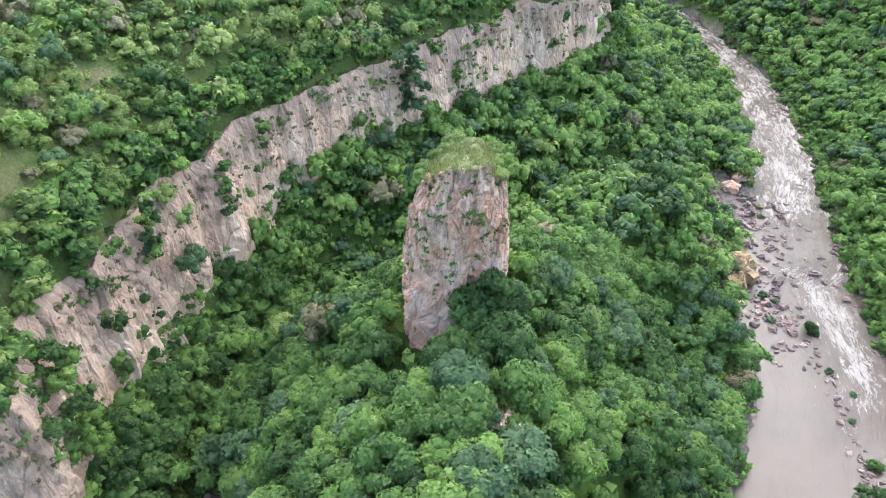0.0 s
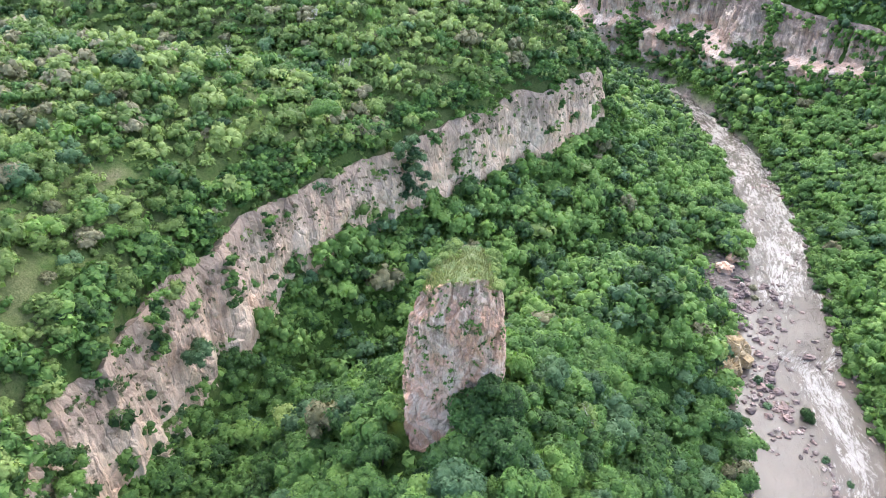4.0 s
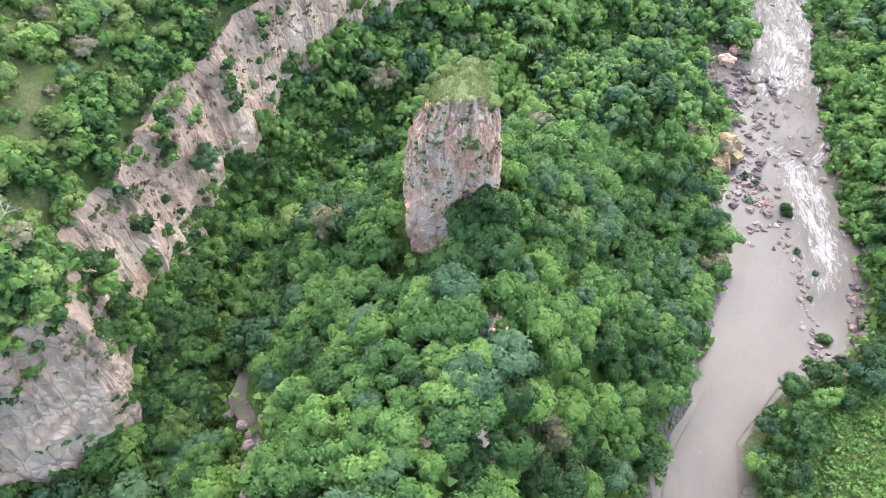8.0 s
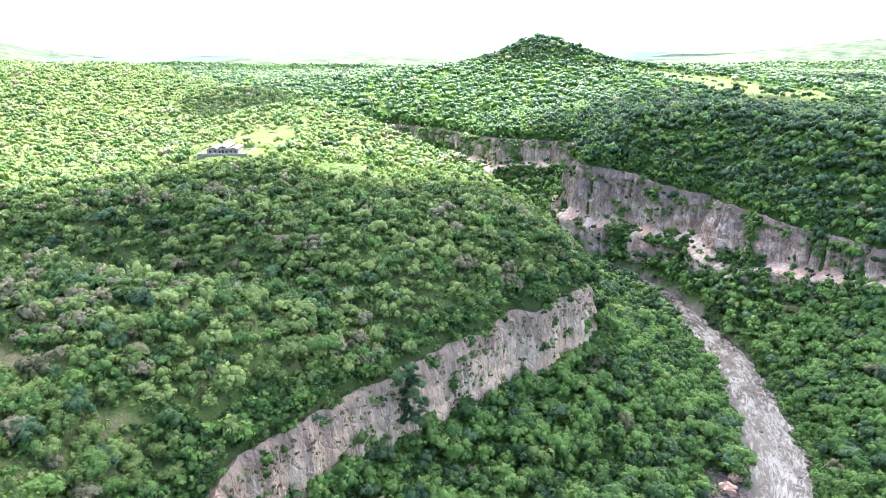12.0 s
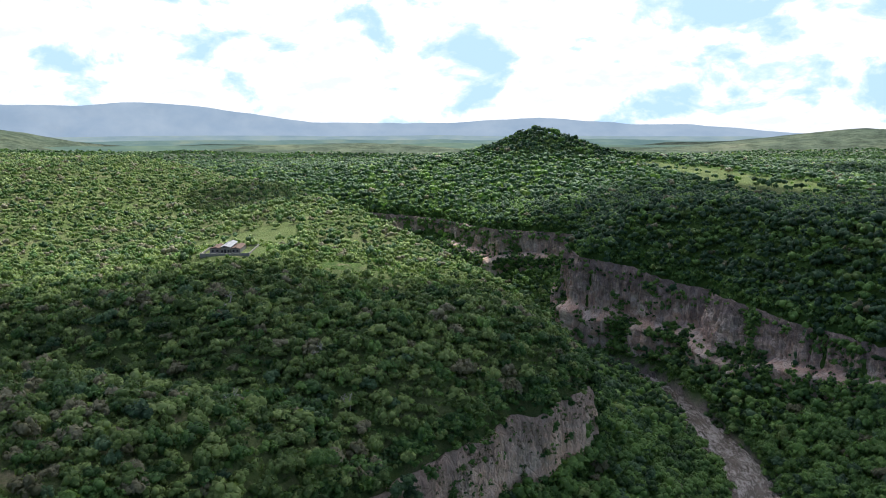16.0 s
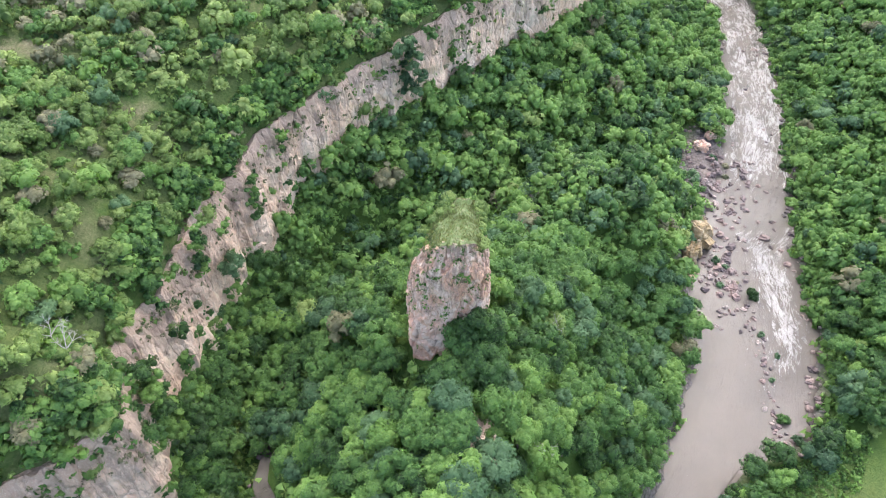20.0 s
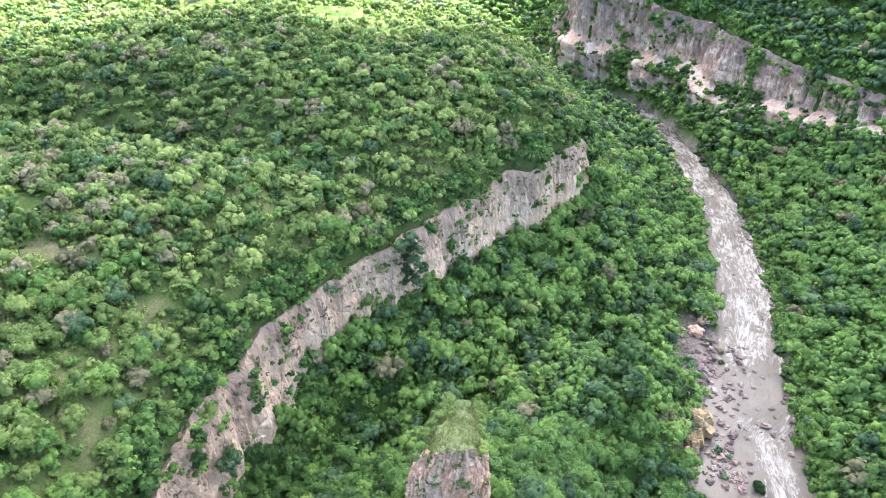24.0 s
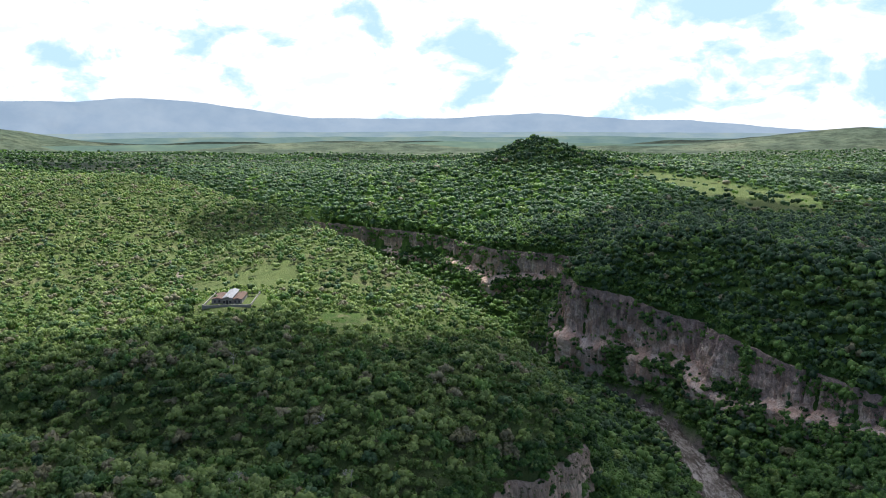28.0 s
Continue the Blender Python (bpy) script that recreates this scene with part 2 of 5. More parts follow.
def water_material(name, body, white):
    n = Nodes(name)
    along, across = n.attribute("along"), n.attribute("across")
    c = n.tree.nodes.new("ShaderNodeCombineXYZ")
    n.link(along, c.inputs[0])
    n.link(across, c.inputs[1])
    flow = c.outputs[0]
    ripple = n.noise(0.42, 8, 0.72, coord=flow, stretch=(0.26, 1.0, 1.0), distort=2.6)
    fine = n.noise(1.4, 8, 0.75, coord=flow, stretch=(0.5, 1.0, 1.0), distort=1.8)
    lines = n.voronoi(0.28, "DISTANCE_TO_EDGE", coord=flow, stretch=(0.5, 1.0, 1.0))
    foam = n.attribute("foam")
    edge = n.math("SUBTRACT", 1.0, foam)
    patch = n.noise(0.12, 4, 0.65, coord=flow, stretch=(0.35, 1.0, 1.0), distort=1.2)
    ripple = n.math("ADD", ripple, n.math("MULTIPLY", n.math("SUBTRACT", patch, 0.5), 0.5))
    mask = n.math("SUBTRACT", n.math("ADD", n.math("MULTIPLY", ripple, 0.62), n.math("MULTIPLY", fine, 0.42)), n.math("ADD", 0.482, n.math("MULTIPLY", edge, 0.30)))
    mask = n.math("MULTIPLY", mask, 6.5, True)
    mud = n.ramp(n.noise(0.05, 4, 0.6), (0.35, body), (0.65, tuple(v * 1.2 for v in body)))
    col = n.mix(n.math("MULTIPLY", mask, 0.85), mud, white)
    n.bump(n.math("ADD", n.math("MULTIPLY", ripple, n.math("ADD", 0.12, foam)), n.math("MULTIPLY", fine, n.math("MULTIPLY", foam, 0.5))), 0.7, 0.5)
    rough = n.math("ADD", 0.16, n.math("MULTIPLY", mask, 0.5))
    return n.done(col, rough, 0.5)


WATER = water_material("muddy_water", (0.089, 0.073, 0.059), (0.52, 0.495, 0.46))
CREEK_WATER = water_material("creek_water", (0.10, 0.09, 0.078), (0.34, 0.33, 0.31))


def plain(name, color, rough=0.7, vary=0.15, scale=2.0):
    n = Nodes(name)
    f = n.noise(scale, 6, 0.7)
    n.bump(f, 0.3, 0.02)
    lo = tuple(v * (1 - vary) for v in color)
    hi = tuple(min(v * (1 + vary), 0.95) for v in color)
    return n.done(n.ramp(f, (0.35, lo), (0.65, hi)), rough)


# ---- mesh helpers ----
def mesh_arrays(name, verts, faces, material, smooth=False, floats=None, normals=None):
    """A mesh from numpy arrays: verts (n,3) and a list of face arrays (m,k)."""
    me = bpy.data.meshes.new(name)
    verts = np.asarray(verts, np.float32)
    me.vertices.add(len(verts))
    me.vertices.foreach_set("co", verts.ravel())
    faces = [np.asarray(f, np.int32) for f in faces if len(f)]
    me.loops.add(sum(f.size for f in faces))
    me.loops.foreach_set("vertex_index", np.concatenate([f.ravel() for f in faces]))
    total = np.concatenate([np.full(len(f), f.shape[1], np.int32) for f in faces])
    me.polygons.add(len(total))
    me.polygons.foreach_set("loop_start", np.concatenate([[0], np.cumsum(total)[:-1]]).astype(np.int32))
    me.polygons.foreach_set("loop_total", total)
    me.polygons.foreach_set("use_smooth", np.full(len(total), smooth))
    for key, values in (floats or {}).items():
        me.attributes.new(key, "FLOAT", "POINT").data.foreach_set("value", np.asarray(values, np.float32))
    me.update(calc_edges=True)
    for m in material if isinstance(material, (list, tuple)) else [material]:
        me.materials.append(m)
    if normals is not None:
        me.attributes.new("custom_normal", "FLOAT_VECTOR", "POINT").data.foreach_set("vector", np.asarray(normals, np.float32).ravel())
    return me


def grid_faces(nu, nv):
    i = np.arange(nu * nv).reshape(nu, nv)
    return np.stack([i[:-1, :-1], i[1:, :-1], i[1:, 1:], i[:-1, 1:]], -1).reshape(-1, 4)


def part(name, bm, material, parent, label=""):
    me = bpy.data.meshes.new(name)
    bm.to_mesh(me)
    bm.free()
    me.materials.append(material)
    ob = new(name, me)
    ob.parent = parent
    return tagged(ob, label)


def fbm(x, y, z, scale, octaves=4, seed=0.0):
    """Cheap smooth noise on arrays: sums of turned sine products."""
    out, amp, total = np.zeros(np.broadcast(x, y, z).shape), 1.0, 0.0
    k = 1.0 / scale
    for o in range(octaves):
        a, b, c = 1.3 * o + seed, 2.1 * o + 1.7 * seed, 0.7 * o + 2.3 * seed
        u = x * math.cos(a) + y * math.sin(a)
        v = -x * math.sin(a) + y * math.cos(a)
        w = z + 0.37 * u
        s1 = np.sin(k * u * 2.1 + 1.9 * np.sin(k * v * 1.3 + b) + c)
        s2 = np.sin(k * v * 2.3 + 1.7 * np.sin(k * w * 1.7 + a) + b)
        s3 = np.sin(k * w * 2.2 + 1.5 * np.sin(k * u * 1.1 + c) + a)
        out += amp * (s1 * s2 + s2 * s3 + s3 * s1) / 2.2
        total += amp
        amp *= 0.52
        k *= 2.03
    return out / total


def cells(x, y, z, scale, seed=0.0):
    """Cellular noise on arrays: a random value of the nearest cell, and how far its border is."""
    x, y, z = x / scale, y / scale, z / scale
    ix, iy, iz = np.floor(x), np.floor(y), np.floor(z)
    f1, f2, val = np.full(x.shape, 9.0), np.full(x.shape, 9.0), np.zeros(x.shape)
    for a in (-1, 0, 1):
        for b in (-1, 0, 1):
            for c in (-1, 0, 1):
                cx, cy, cz = ix + a, iy + b, iz + c
                h = np.sin(cx * 127.1 + cy * 311.7 + cz * 74.7 + seed) * 43758.5453
                h1 = h - np.floor(h)
                h2 = np.modf(h1 * 917.3)[0]
                h3 = np.modf(h1 * 3571.7)[0]
                d = (cx + h1 - x) ** 2 + (cy + h2 - y) ** 2 + (cz + h3 - z) ** 2
                near = d < f1
                f2 = np.where(near, f1, np.minimum(f2, d))
                val = np.where(near, h3, val)
                f1 = np.where(near, d, f1)
    return val, np.sqrt(f2) - np.sqrt(f1)


def to_line(x, y, line):
    """Distance from points to a line of (x, y[, z...]) corners, the place along it and its other values there."""
    line = np.asarray(line, float)
    best = np.full(np.shape(x), 1e18)
    along = np.zeros(np.shape(x))
    value = np.zeros(np.shape(x))
    side = np.zeros(np.shape(x))
    s0 = 0.0
    for p, q in zip(line[:-1], line[1:]):
        d = q[:2] - p[:2]
        L2 = d @ d
        f = np.clip(((x - p[0]) * d[0] + (y - p[1]) * d[1]) / L2, 0, 1)
        dx, dy = x - p[0] - f * d[0], y - p[1] - f * d[1]
        d2 = dx * dx + dy * dy
        near = d2 < best
        best = np.where(near, d2, best)
        along = np.where(near, s0 + f * math.sqrt(L2), along)
        side = np.where(near, np.sign(d[0] * dy - d[1] * dx), side)
        if line.shape[1] > 2:
            value = np.where(near, p[2] + f * (q[2] - p[2]), value)
        s0 += math.sqrt(L2)
    return np.sqrt(best), along, value, side


def inside(x, y, poly):
    """Whether points lie in a polygon."""
    hit = np.zeros(np.shape(x), bool)
    for (x0, y0), (x1, y1) in zip(poly, poly[1:] + poly[:1]):
        if y0 == y1:
            continue
        hit ^= ((y0 > y) != (y1 > y)) & (x < (x1 - x0) * (y - y0) / (y1 - y0) + x0)
    return hit


def ease(v, a, b):
    f = np.clip((v - a) / (b - a), 0, 1)
    return f * f * (3 - 2 * f)


# ---- the lie of the land ----
# edge of the near plateau's cliff, from beside the start to far up the gorge
RIM = [(-420, -140), (-210, -20), (-110, 26), (-78, 43), (-59, 53), (-52, 58), (-53.5, 66), (-58, 76), (-58, 88), (-54.5, 98), (-52.5, 113), (-46, 134), (-36, 153), (-28, 166), (-16, 180), (-6, 191), (23, 225),
       (50, 247), (59, 262), (63, 286), (66, 318), (64, 346), (52, 380), (38, 412), (18, 455), (-12, 510), (-55, 590), (-118, 690), (-215, 800), (-340, 930), (-520, 1130), (-900, 1500)]
# edge of the cliffs across the river
FAR_RIM = [(420, -420), (400, -60), (350, 60), (290, 180), (238, 280), (206, 330), (192, 368), (178, 396), (168, 430), (153, 462), (128, 490), (106, 518), (95, 545), (112, 585),
           (124, 618), (104, 643), (62, 668), (44, 685), (20, 735), (-5, 776), (-52, 812), (-110, 850), (-160, 885), (-230, 960), (-310, 1060), (-470, 1250), (-900, 1900)]
BANK_LEFT = [(-30, -420), (-10, -40), (18, 10), (31, 34), (42, 61), (53, 77), (62, 95), (70.5, 113), (73, 140), (76, 152), (86, 165), (98, 190), (112, 234), (128, 298),
             (132, 358), (131, 420), (124, 455), (95, 514), (58, 575), (0, 650), (-75, 745), (-190, 850), (-280, 930), (-445, 1120), (-760, 1500)]
BANK_RIGHT = [(20, -420), (25, -40), (42, 10), (53, 34), (60, 66), (73, 79), (92, 86), (100, 103), (107, 122), (111.5, 148), (126.5, 200), (137, 234), (149.5, 292),
              (151.5, 336), (150, 381), (145, 430), (139, 452), (112, 492), (76, 566), (17, 655), (-58, 750), (-172, 860), (-262, 940), (-427, 1130), (-740, 1510)]
CREST = [(-14, -420, 40), (-10, -60, 43), (-3, 0, 46), (0, 20, 48), (2, 45, 48), (4.5, 62, 46), (6, 72, 44), (6, 88, 45), (12, 100, 40), (22, 115, 30), (33, 128, 23), (46, 146, 26), (56, 158, 25), (66, 170, 11), (75, 178, 0)]
CREEK = [(-24, 10, 9), (-27, 40, 9), (-30, 54, 9), (-37, 67, 9), (-39, 80, 9), (-41, 112, 9), (-26, 134, 8), (4, 146, 5), (28, 158, 2), (42, 171, -1), (62, 186, -3), (88, 196, -5)]
HILL = [(-30, 300, 2), (-60, 330, 9), (-98, 340, 15), (-80, 400, 18), (-100, 450, 16)]
KNOLL = [(12, 350, 2), (-6, 385, 10), (-38, 425, 11), (-75, 480, 9), (-118, 540, 15), (-130, 600, 16), (-170, 680, 4)]
HUMP = [(420, 60, 26), (340, 220, 28), (290, 330, 32), (240, 430, 30), (200, 500, 24), (170, 560, 10)]
def roughen(line, step, amp, seed):
    """A line with many small bends."""
    line = np.array(line, float)
    s = np.concatenate([[0], np.cumsum(np.hypot(*np.diff(line, axis=0).T))])
    keep = (line[:, 1] > 30) & (line[:, 1] < 700)
    u = np.arange(s[keep][0], s[keep][-1], step)
    x, y = np.interp(u, s, line[:, 0]), np.interp(u, s, line[:, 1])
    r = np.random.default_rng(seed)
    x, y = x + r.normal(0, amp, len(u)), y + r.normal(0, amp, len(u))
    first, last = line[s < u[0]], line[s > u[-1]]
    return [tuple(p) for p in np.concatenate([first, np.c_[x, y], last])]


RIM = roughen(RIM, 6.0, 1.3, 4)
FAR_RIM = roughen(FAR_RIM, 20.0, 5.5, 5)
FIELD = [(225, 1130), (330, 1080), (470, 900), (440, 760), (345, 765), (300, 900)]
GULLY = [(-14, 190, 3), (-40, 207, 11), (-72, 216, 17), (-120, 230, 18), (-170, 246, 15), (-330, 280, 8)]


def river_level(y):
    return -1.5 - 0.035 * (np.clip(y, -50, 1200) - 90)


RIVER = BANK_LEFT + BANK_RIGHT[::-1]
NEAR_LAND = RIM + [(-9000, 1500), (-9000, -420)]
FAR_LAND = FAR_RIM + [(-900, 9000), (9000, 9000), (9000, -420)]
WEST = BANK_LEFT + [(-9000, 1500), (-9000, -420)]


def ridge(x, y, line, width):
    """A rounded ridge along a line of (x, y, rise) corners."""
    line = np.array(line, float)
    s = np.concatenate([[0], np.cumsum(np.hypot(*np.diff(line[:, :2], axis=0).T))])
    total, mean, near = 1e-9, 0.0, 0.0
    for u in np.arange(0, s[-1] + 1, width * 0.35):
        px, py, rise = (np.interp(u, s, line[:, k]) for k in range(3))
        w = np.exp(-((x - px) ** 2 + (y - py) ** 2) / width ** 2)
        total, mean, near = total + w, mean + w * rise, np.maximum(near, w)
    return mean / total * near


def plateau(x, y, d):
    """Height of the near plateau, d metres back from its rim."""
    beyond = ease(y, 262, 330)
    z = 52 - 8 * beyond + (26 + 8 * beyond) * (1 - np.exp(-d / (22 + 15 * beyond))) - 5.5 * np.exp(-d / 6.5)
    z = z + 12 * ease(y, 420, 640) * ease(d, 10, 60)
    z = z - ridge(x, y, GULLY, 19) * ease(d, 0, 12)
    z = z + ridge(x, y, HILL, 62) + ridge(x, y, KNOLL, 40) * ease(d, 0, 30)
    z = z + 26 * ease(y, 300, 640) * ease(-x, 110, 330) - 34 * ease(y, 720, 1100)
    yard = np.exp(-np.hypot((x + 99) / 19, (y - 328) / 19) ** 6)
    z = z + (91.5 - z) * yard
    return z + (1 - yard) * (1.6 * fbm(x, y, 0 * x, 40, 3, 1.0) * ease(d, 3, 30) + 4 * fbm(x, y, 0 * x, 110, 3, 2.5) * ease(d, 50, 140))


def far_plateau(x, y, d):
    """Height of the land across the river, d metres back from its rim."""
    z = 48 + 8 * ease(y, 450, 520) - 5 * ease(y, 620, 760) + 17 * (1 - np.exp(-d / 30))
    z = z + ridge(x, y, HUMP, 52) * ease(d, 0, 40)
    dome = np.hypot((x - 190) / 1.25, y - 1140)
    cone = np.hypot(x - 150, (y - 1119) / 1.2)
    z = z + 34 * np.exp(-(dome / 300) ** 2) * ease(d, 0, 150) + 40 * np.exp(-(cone / 74) ** 1.6)
    z = z + 9 * fbm(x, y, 0 * x, 150, 4, 4.0) * ease(d, 60, 300) * (1 - np.exp(-(cone / 160) ** 2)) - 5 * np.exp(-d / 8)
    return z


def outlands(x, y):
    """Far rolling country."""
    r = np.hypot(x, y)
    z = 70 + 22 * fbm(x, y, 0 * x, 520, 4, 2.0)
    z = z + 72 * np.exp(-(((x - 1620) / 480) ** 2 + ((y - 2600) / 420) ** 2))
    z = z + 84 * np.exp(-(((x + 1640) / 210) ** 2 + ((y - 2500) / 420) ** 2))
    return z - 14 * ease(r, 2500, 4500)


def gorge(x, y):
    """Floor of the gorge: talus, side valley, ridge and river bed."""
    level = river_level(y)
    dw = to_line(x, y, RIM)[0]
    df = to_line(x, y, FAR_RIM)[0]
    dl = to_line(x, y, BANK_LEFT)[0]
    dr = to_line(x, y, BANK_RIGHT)[0]
    wet, west = inside(x, y, RIVER), inside(x, y, WEST)
    left = level + 0.7 + 0.10 * np.minimum(dl, 12) + (31 - 15 * (1 - ease(y, 52, 76))) * np.exp(-dw / 36) * ease(dl, 4, 48)
    left = left + 2 * np.exp(-(((x - 64) / 18) ** 2 + ((y - 262) / 26) ** 2))
    dc, along, zc, _ = to_line(x, y, CREEK)
    left = left + (np.minimum(zc, left) - left) * np.exp(-(dc / 13) ** 2)
    dk, _, crest, side = to_line(x, y, CREST)
    drop_left = 0.45 * np.minimum(dk, 18) + 1.0 * np.maximum(dk - 18, 0)
    drop_right = 0.55 * np.minimum(dk, 12) + 0.98 * np.maximum(dk - 12, 0)
    ridge = crest + 1.2 - np.where(side > 0, drop_left, drop_right) - 1.2 * np.exp(-dk / 3)
    k = 3.0
    left = np.maximum(left, ridge) + k * np.exp(-np.abs(left - ridge) / k) * 0.4
    left = np.minimum(left, level + 0.6 + 1.6 * dl)
    meadow = 1 - ease(y, 70, 110)
    right = level + 0.8 + (0.5 - 0.36 * meadow) * np.minimum(dr, 60) + 0.3 * np.maximum(dr - 60, 0)
    right = right + (6 + 12 * ease(y, 500, 560) + 8 * ease(y, 600, 720)) * np.exp(-df / 34)
    z = np.where(west, left, right) + 0.9 * fbm(x, y, 0 * x, 14, 3, 3.0)
    return np.where(wet, level - 1.2, z)


def land(x, y):
    """Height of the ground at any place."""
    x, y = np.asarray(x, float), np.asarray(y, float)
    dw, along, _, _ = to_line(x, y, RIM)
    df, _, _, _ = to_line(x, y, FAR_RIM)
    near, far = inside(x, y, NEAR_LAND), inside(x, y, FAR_LAND)
    z = gorge(x, y)
    up = plateau(x, y, dw)
    step = ease(np.where(near, dw, -dw), -0.5, 3.5)
    z = z + (up - z) * step
    up = far_plateau(x, y, df)
    step = ease(np.where(far, df, -df), -0.5 - 60 * ease(y, 1050, 1200), 6 + 60 * ease(y, 1050, 1200))
    z = z + (up - z) * step
    r = np.hypot(x, y)
    out = np.maximum(ease(r, 1350, 2000), ease(np.abs(x), 800, 1400))
    out = out * (1 - np.exp(-(np.hypot(x - 150, (y - 1119) / 1.2) / 300) ** 2) * 0.9)
    return z + (outlands(x, y) - z) * out


def spread(inner0, inner1, step, outer0, outer1, count):
    mid = np.arange(inner0, inner1 + step, step)
    g = np.linspace(0, 1, count + 1)[1:] ** 2.4
    return np.concatenate([(inner0 + (outer0 - inner0) * g)[::-1], mid, mid[-1] + (outer1 - mid[-1]) * g])


BARE = [(-92, 141, 13, 5), (-70, 131, 6, 3), (-122, 188, 17, 9), (-104, 160, 8, 4), (-60, 96, 3, 7), (-45, 312, 14, 10), (-22, 296, 9, 7), (-68, 176, 7, 3)]


def bare(x, y):
    """How bare the plateau is: one in its dry openings, nought elsewhere."""
    out = 0 * x
    for cx, cy, rx, ry in BARE:
        out = np.maximum(out, np.exp(-(np.hypot((x - cx) / rx, (y - cy) / ry) * (1 + 0.3 * fbm(x, y, 0 * x, 5, 2, 3.0))) ** 4))
    return out


def build_ground():
    xs = spread(-190, 270, 3.4, -4600, 4600, 55)
    ys = spread(-30, 620, 3.4, -420, 4800, 80)
    X, Y = np.meshgrid(xs, ys, indexing="ij")
    Z = land(X, Y)
    d_left = to_line(X, Y, BANK_LEFT)[0]
    d_right = to_line(X, Y, BANK_RIGHT)[0]
    wet = inside(X, Y, RIVER)
    west = inside(X, Y, WEST)
    bar = np.exp(-(((X - 93) / 14) ** 2 + ((Y - 189) / 34) ** 2)) * 3.0
    gravel = np.clip(np.where(wet, 1, np.where(west, 1.1 - d_left / 5 + bar, 1.1 - d_right / 2)), 0, 1)
    dry = inside(X, Y, NEAR_LAND) * 0.7
    grass = np.exp(-(((X + 104) / 27) ** 2 + ((Y - 366) / 40) ** 2) ** 2) * 1.3 + np.exp(-(((X + 36) / 28) ** 2 + ((Y - 305) / 34) ** 2)) + (~west & ~wet) * (1 - ease(Y, 62, 90)) * (1 - ease(d_right, 18, 30))
    grass = grass + inside(X, Y, NEAR_LAND) * np.clip(0.6 + 0.7 * fbm(X, Y, 0 * X, 14, 4, 21.0), 0, 0.85) + inside(X, Y, FIELD)
    open_soil = bare(X, Y)
    dry, grass = np.maximum(dry, 1.2 * open_soil), np.clip(grass, 0, 1) * (1 - 0.85 * open_soil)
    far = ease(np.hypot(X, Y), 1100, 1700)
    V = np.stack([X, Y, Z], -1).reshape(-1, 3)
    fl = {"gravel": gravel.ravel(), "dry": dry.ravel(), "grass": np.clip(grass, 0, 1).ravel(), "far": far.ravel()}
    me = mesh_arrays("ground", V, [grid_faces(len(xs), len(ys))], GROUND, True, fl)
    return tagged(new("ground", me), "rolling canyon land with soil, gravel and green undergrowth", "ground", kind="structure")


build_ground()


def build_river():
    left, right = np.array(BANK_LEFT, float), np.array(BANK_RIGHT, float)

    # pair the two banks by their y
    yy = np.concatenate([np.arange(-60, 470, 1.0), np.linspace(470, 1400, 90)])
    xl, xr = np.interp(yy, left[:, 1], left[:, 0]), np.interp(yy, right[:, 1], right[:, 0])
    f = np.linspace(-0.12, 1.12, 46)
    X = xl[:, None] + (xr - xl)[:, None] * f
    Y = np.repeat(yy[:, None], 46, 1)
    rapid = 0.35 + 0.6 * ease(Y, 158, 200) - 0.3 * ease(Y, 440, 470)
    stream = np.exp(-((f[None] - 0.74) / 0.23) ** 2) * ease(Y, 92, 112) * (1 - ease(Y, 150, 170))
    weir = np.exp(-((Y - 157 - 6 * f[None]) / 7) ** 2) * 0.5 * (f[None] > 0.35)
    pool = (1 - ease(Y, 96, 112)) * 0.22 + 0.16 * (f[None] < 0.4) * ease(Y, 100, 112) * (1 - ease(Y, 155, 165))
    foam = np.where(Y < 160, np.maximum(pool, 0.3 + 0.66 * stream), rapid) + weir
    foam = np.clip(foam + 0.22 * fbm(X, Y, 0 * X, 9, 4, 5.0) - 0.25 * (np.abs(f[None] - 0.55) > 0.42), 0, 1)
    calm = Y < 95
    foam = np.where(calm, np.minimum(foam, 0.36 + 0.5 * stream), foam)
    Z = river_level(Y) + 0.28 * foam * fbm(X, Y, 0 * X, 2.4, 3, 6.0)
    s = np.concatenate([[0], np.cumsum(np.hypot(np.diff(xl), np.diff(yy)))])
    V = np.stack([X, Y, Z], -1).reshape(-1, 3)
    fl = {"foam": foam.ravel(), "along": np.repeat(s[:, None], 46, 1).ravel(), "across": (X - xl[:, None]).ravel()}
    me = mesh_arrays("river", V, [grid_faces(len(yy), 46)[:, ::-1]], WATER, True, fl)
    tagged(new("river", me), "muddy brown river with white rapids between boulders", "river", kind="structure")


build_river()


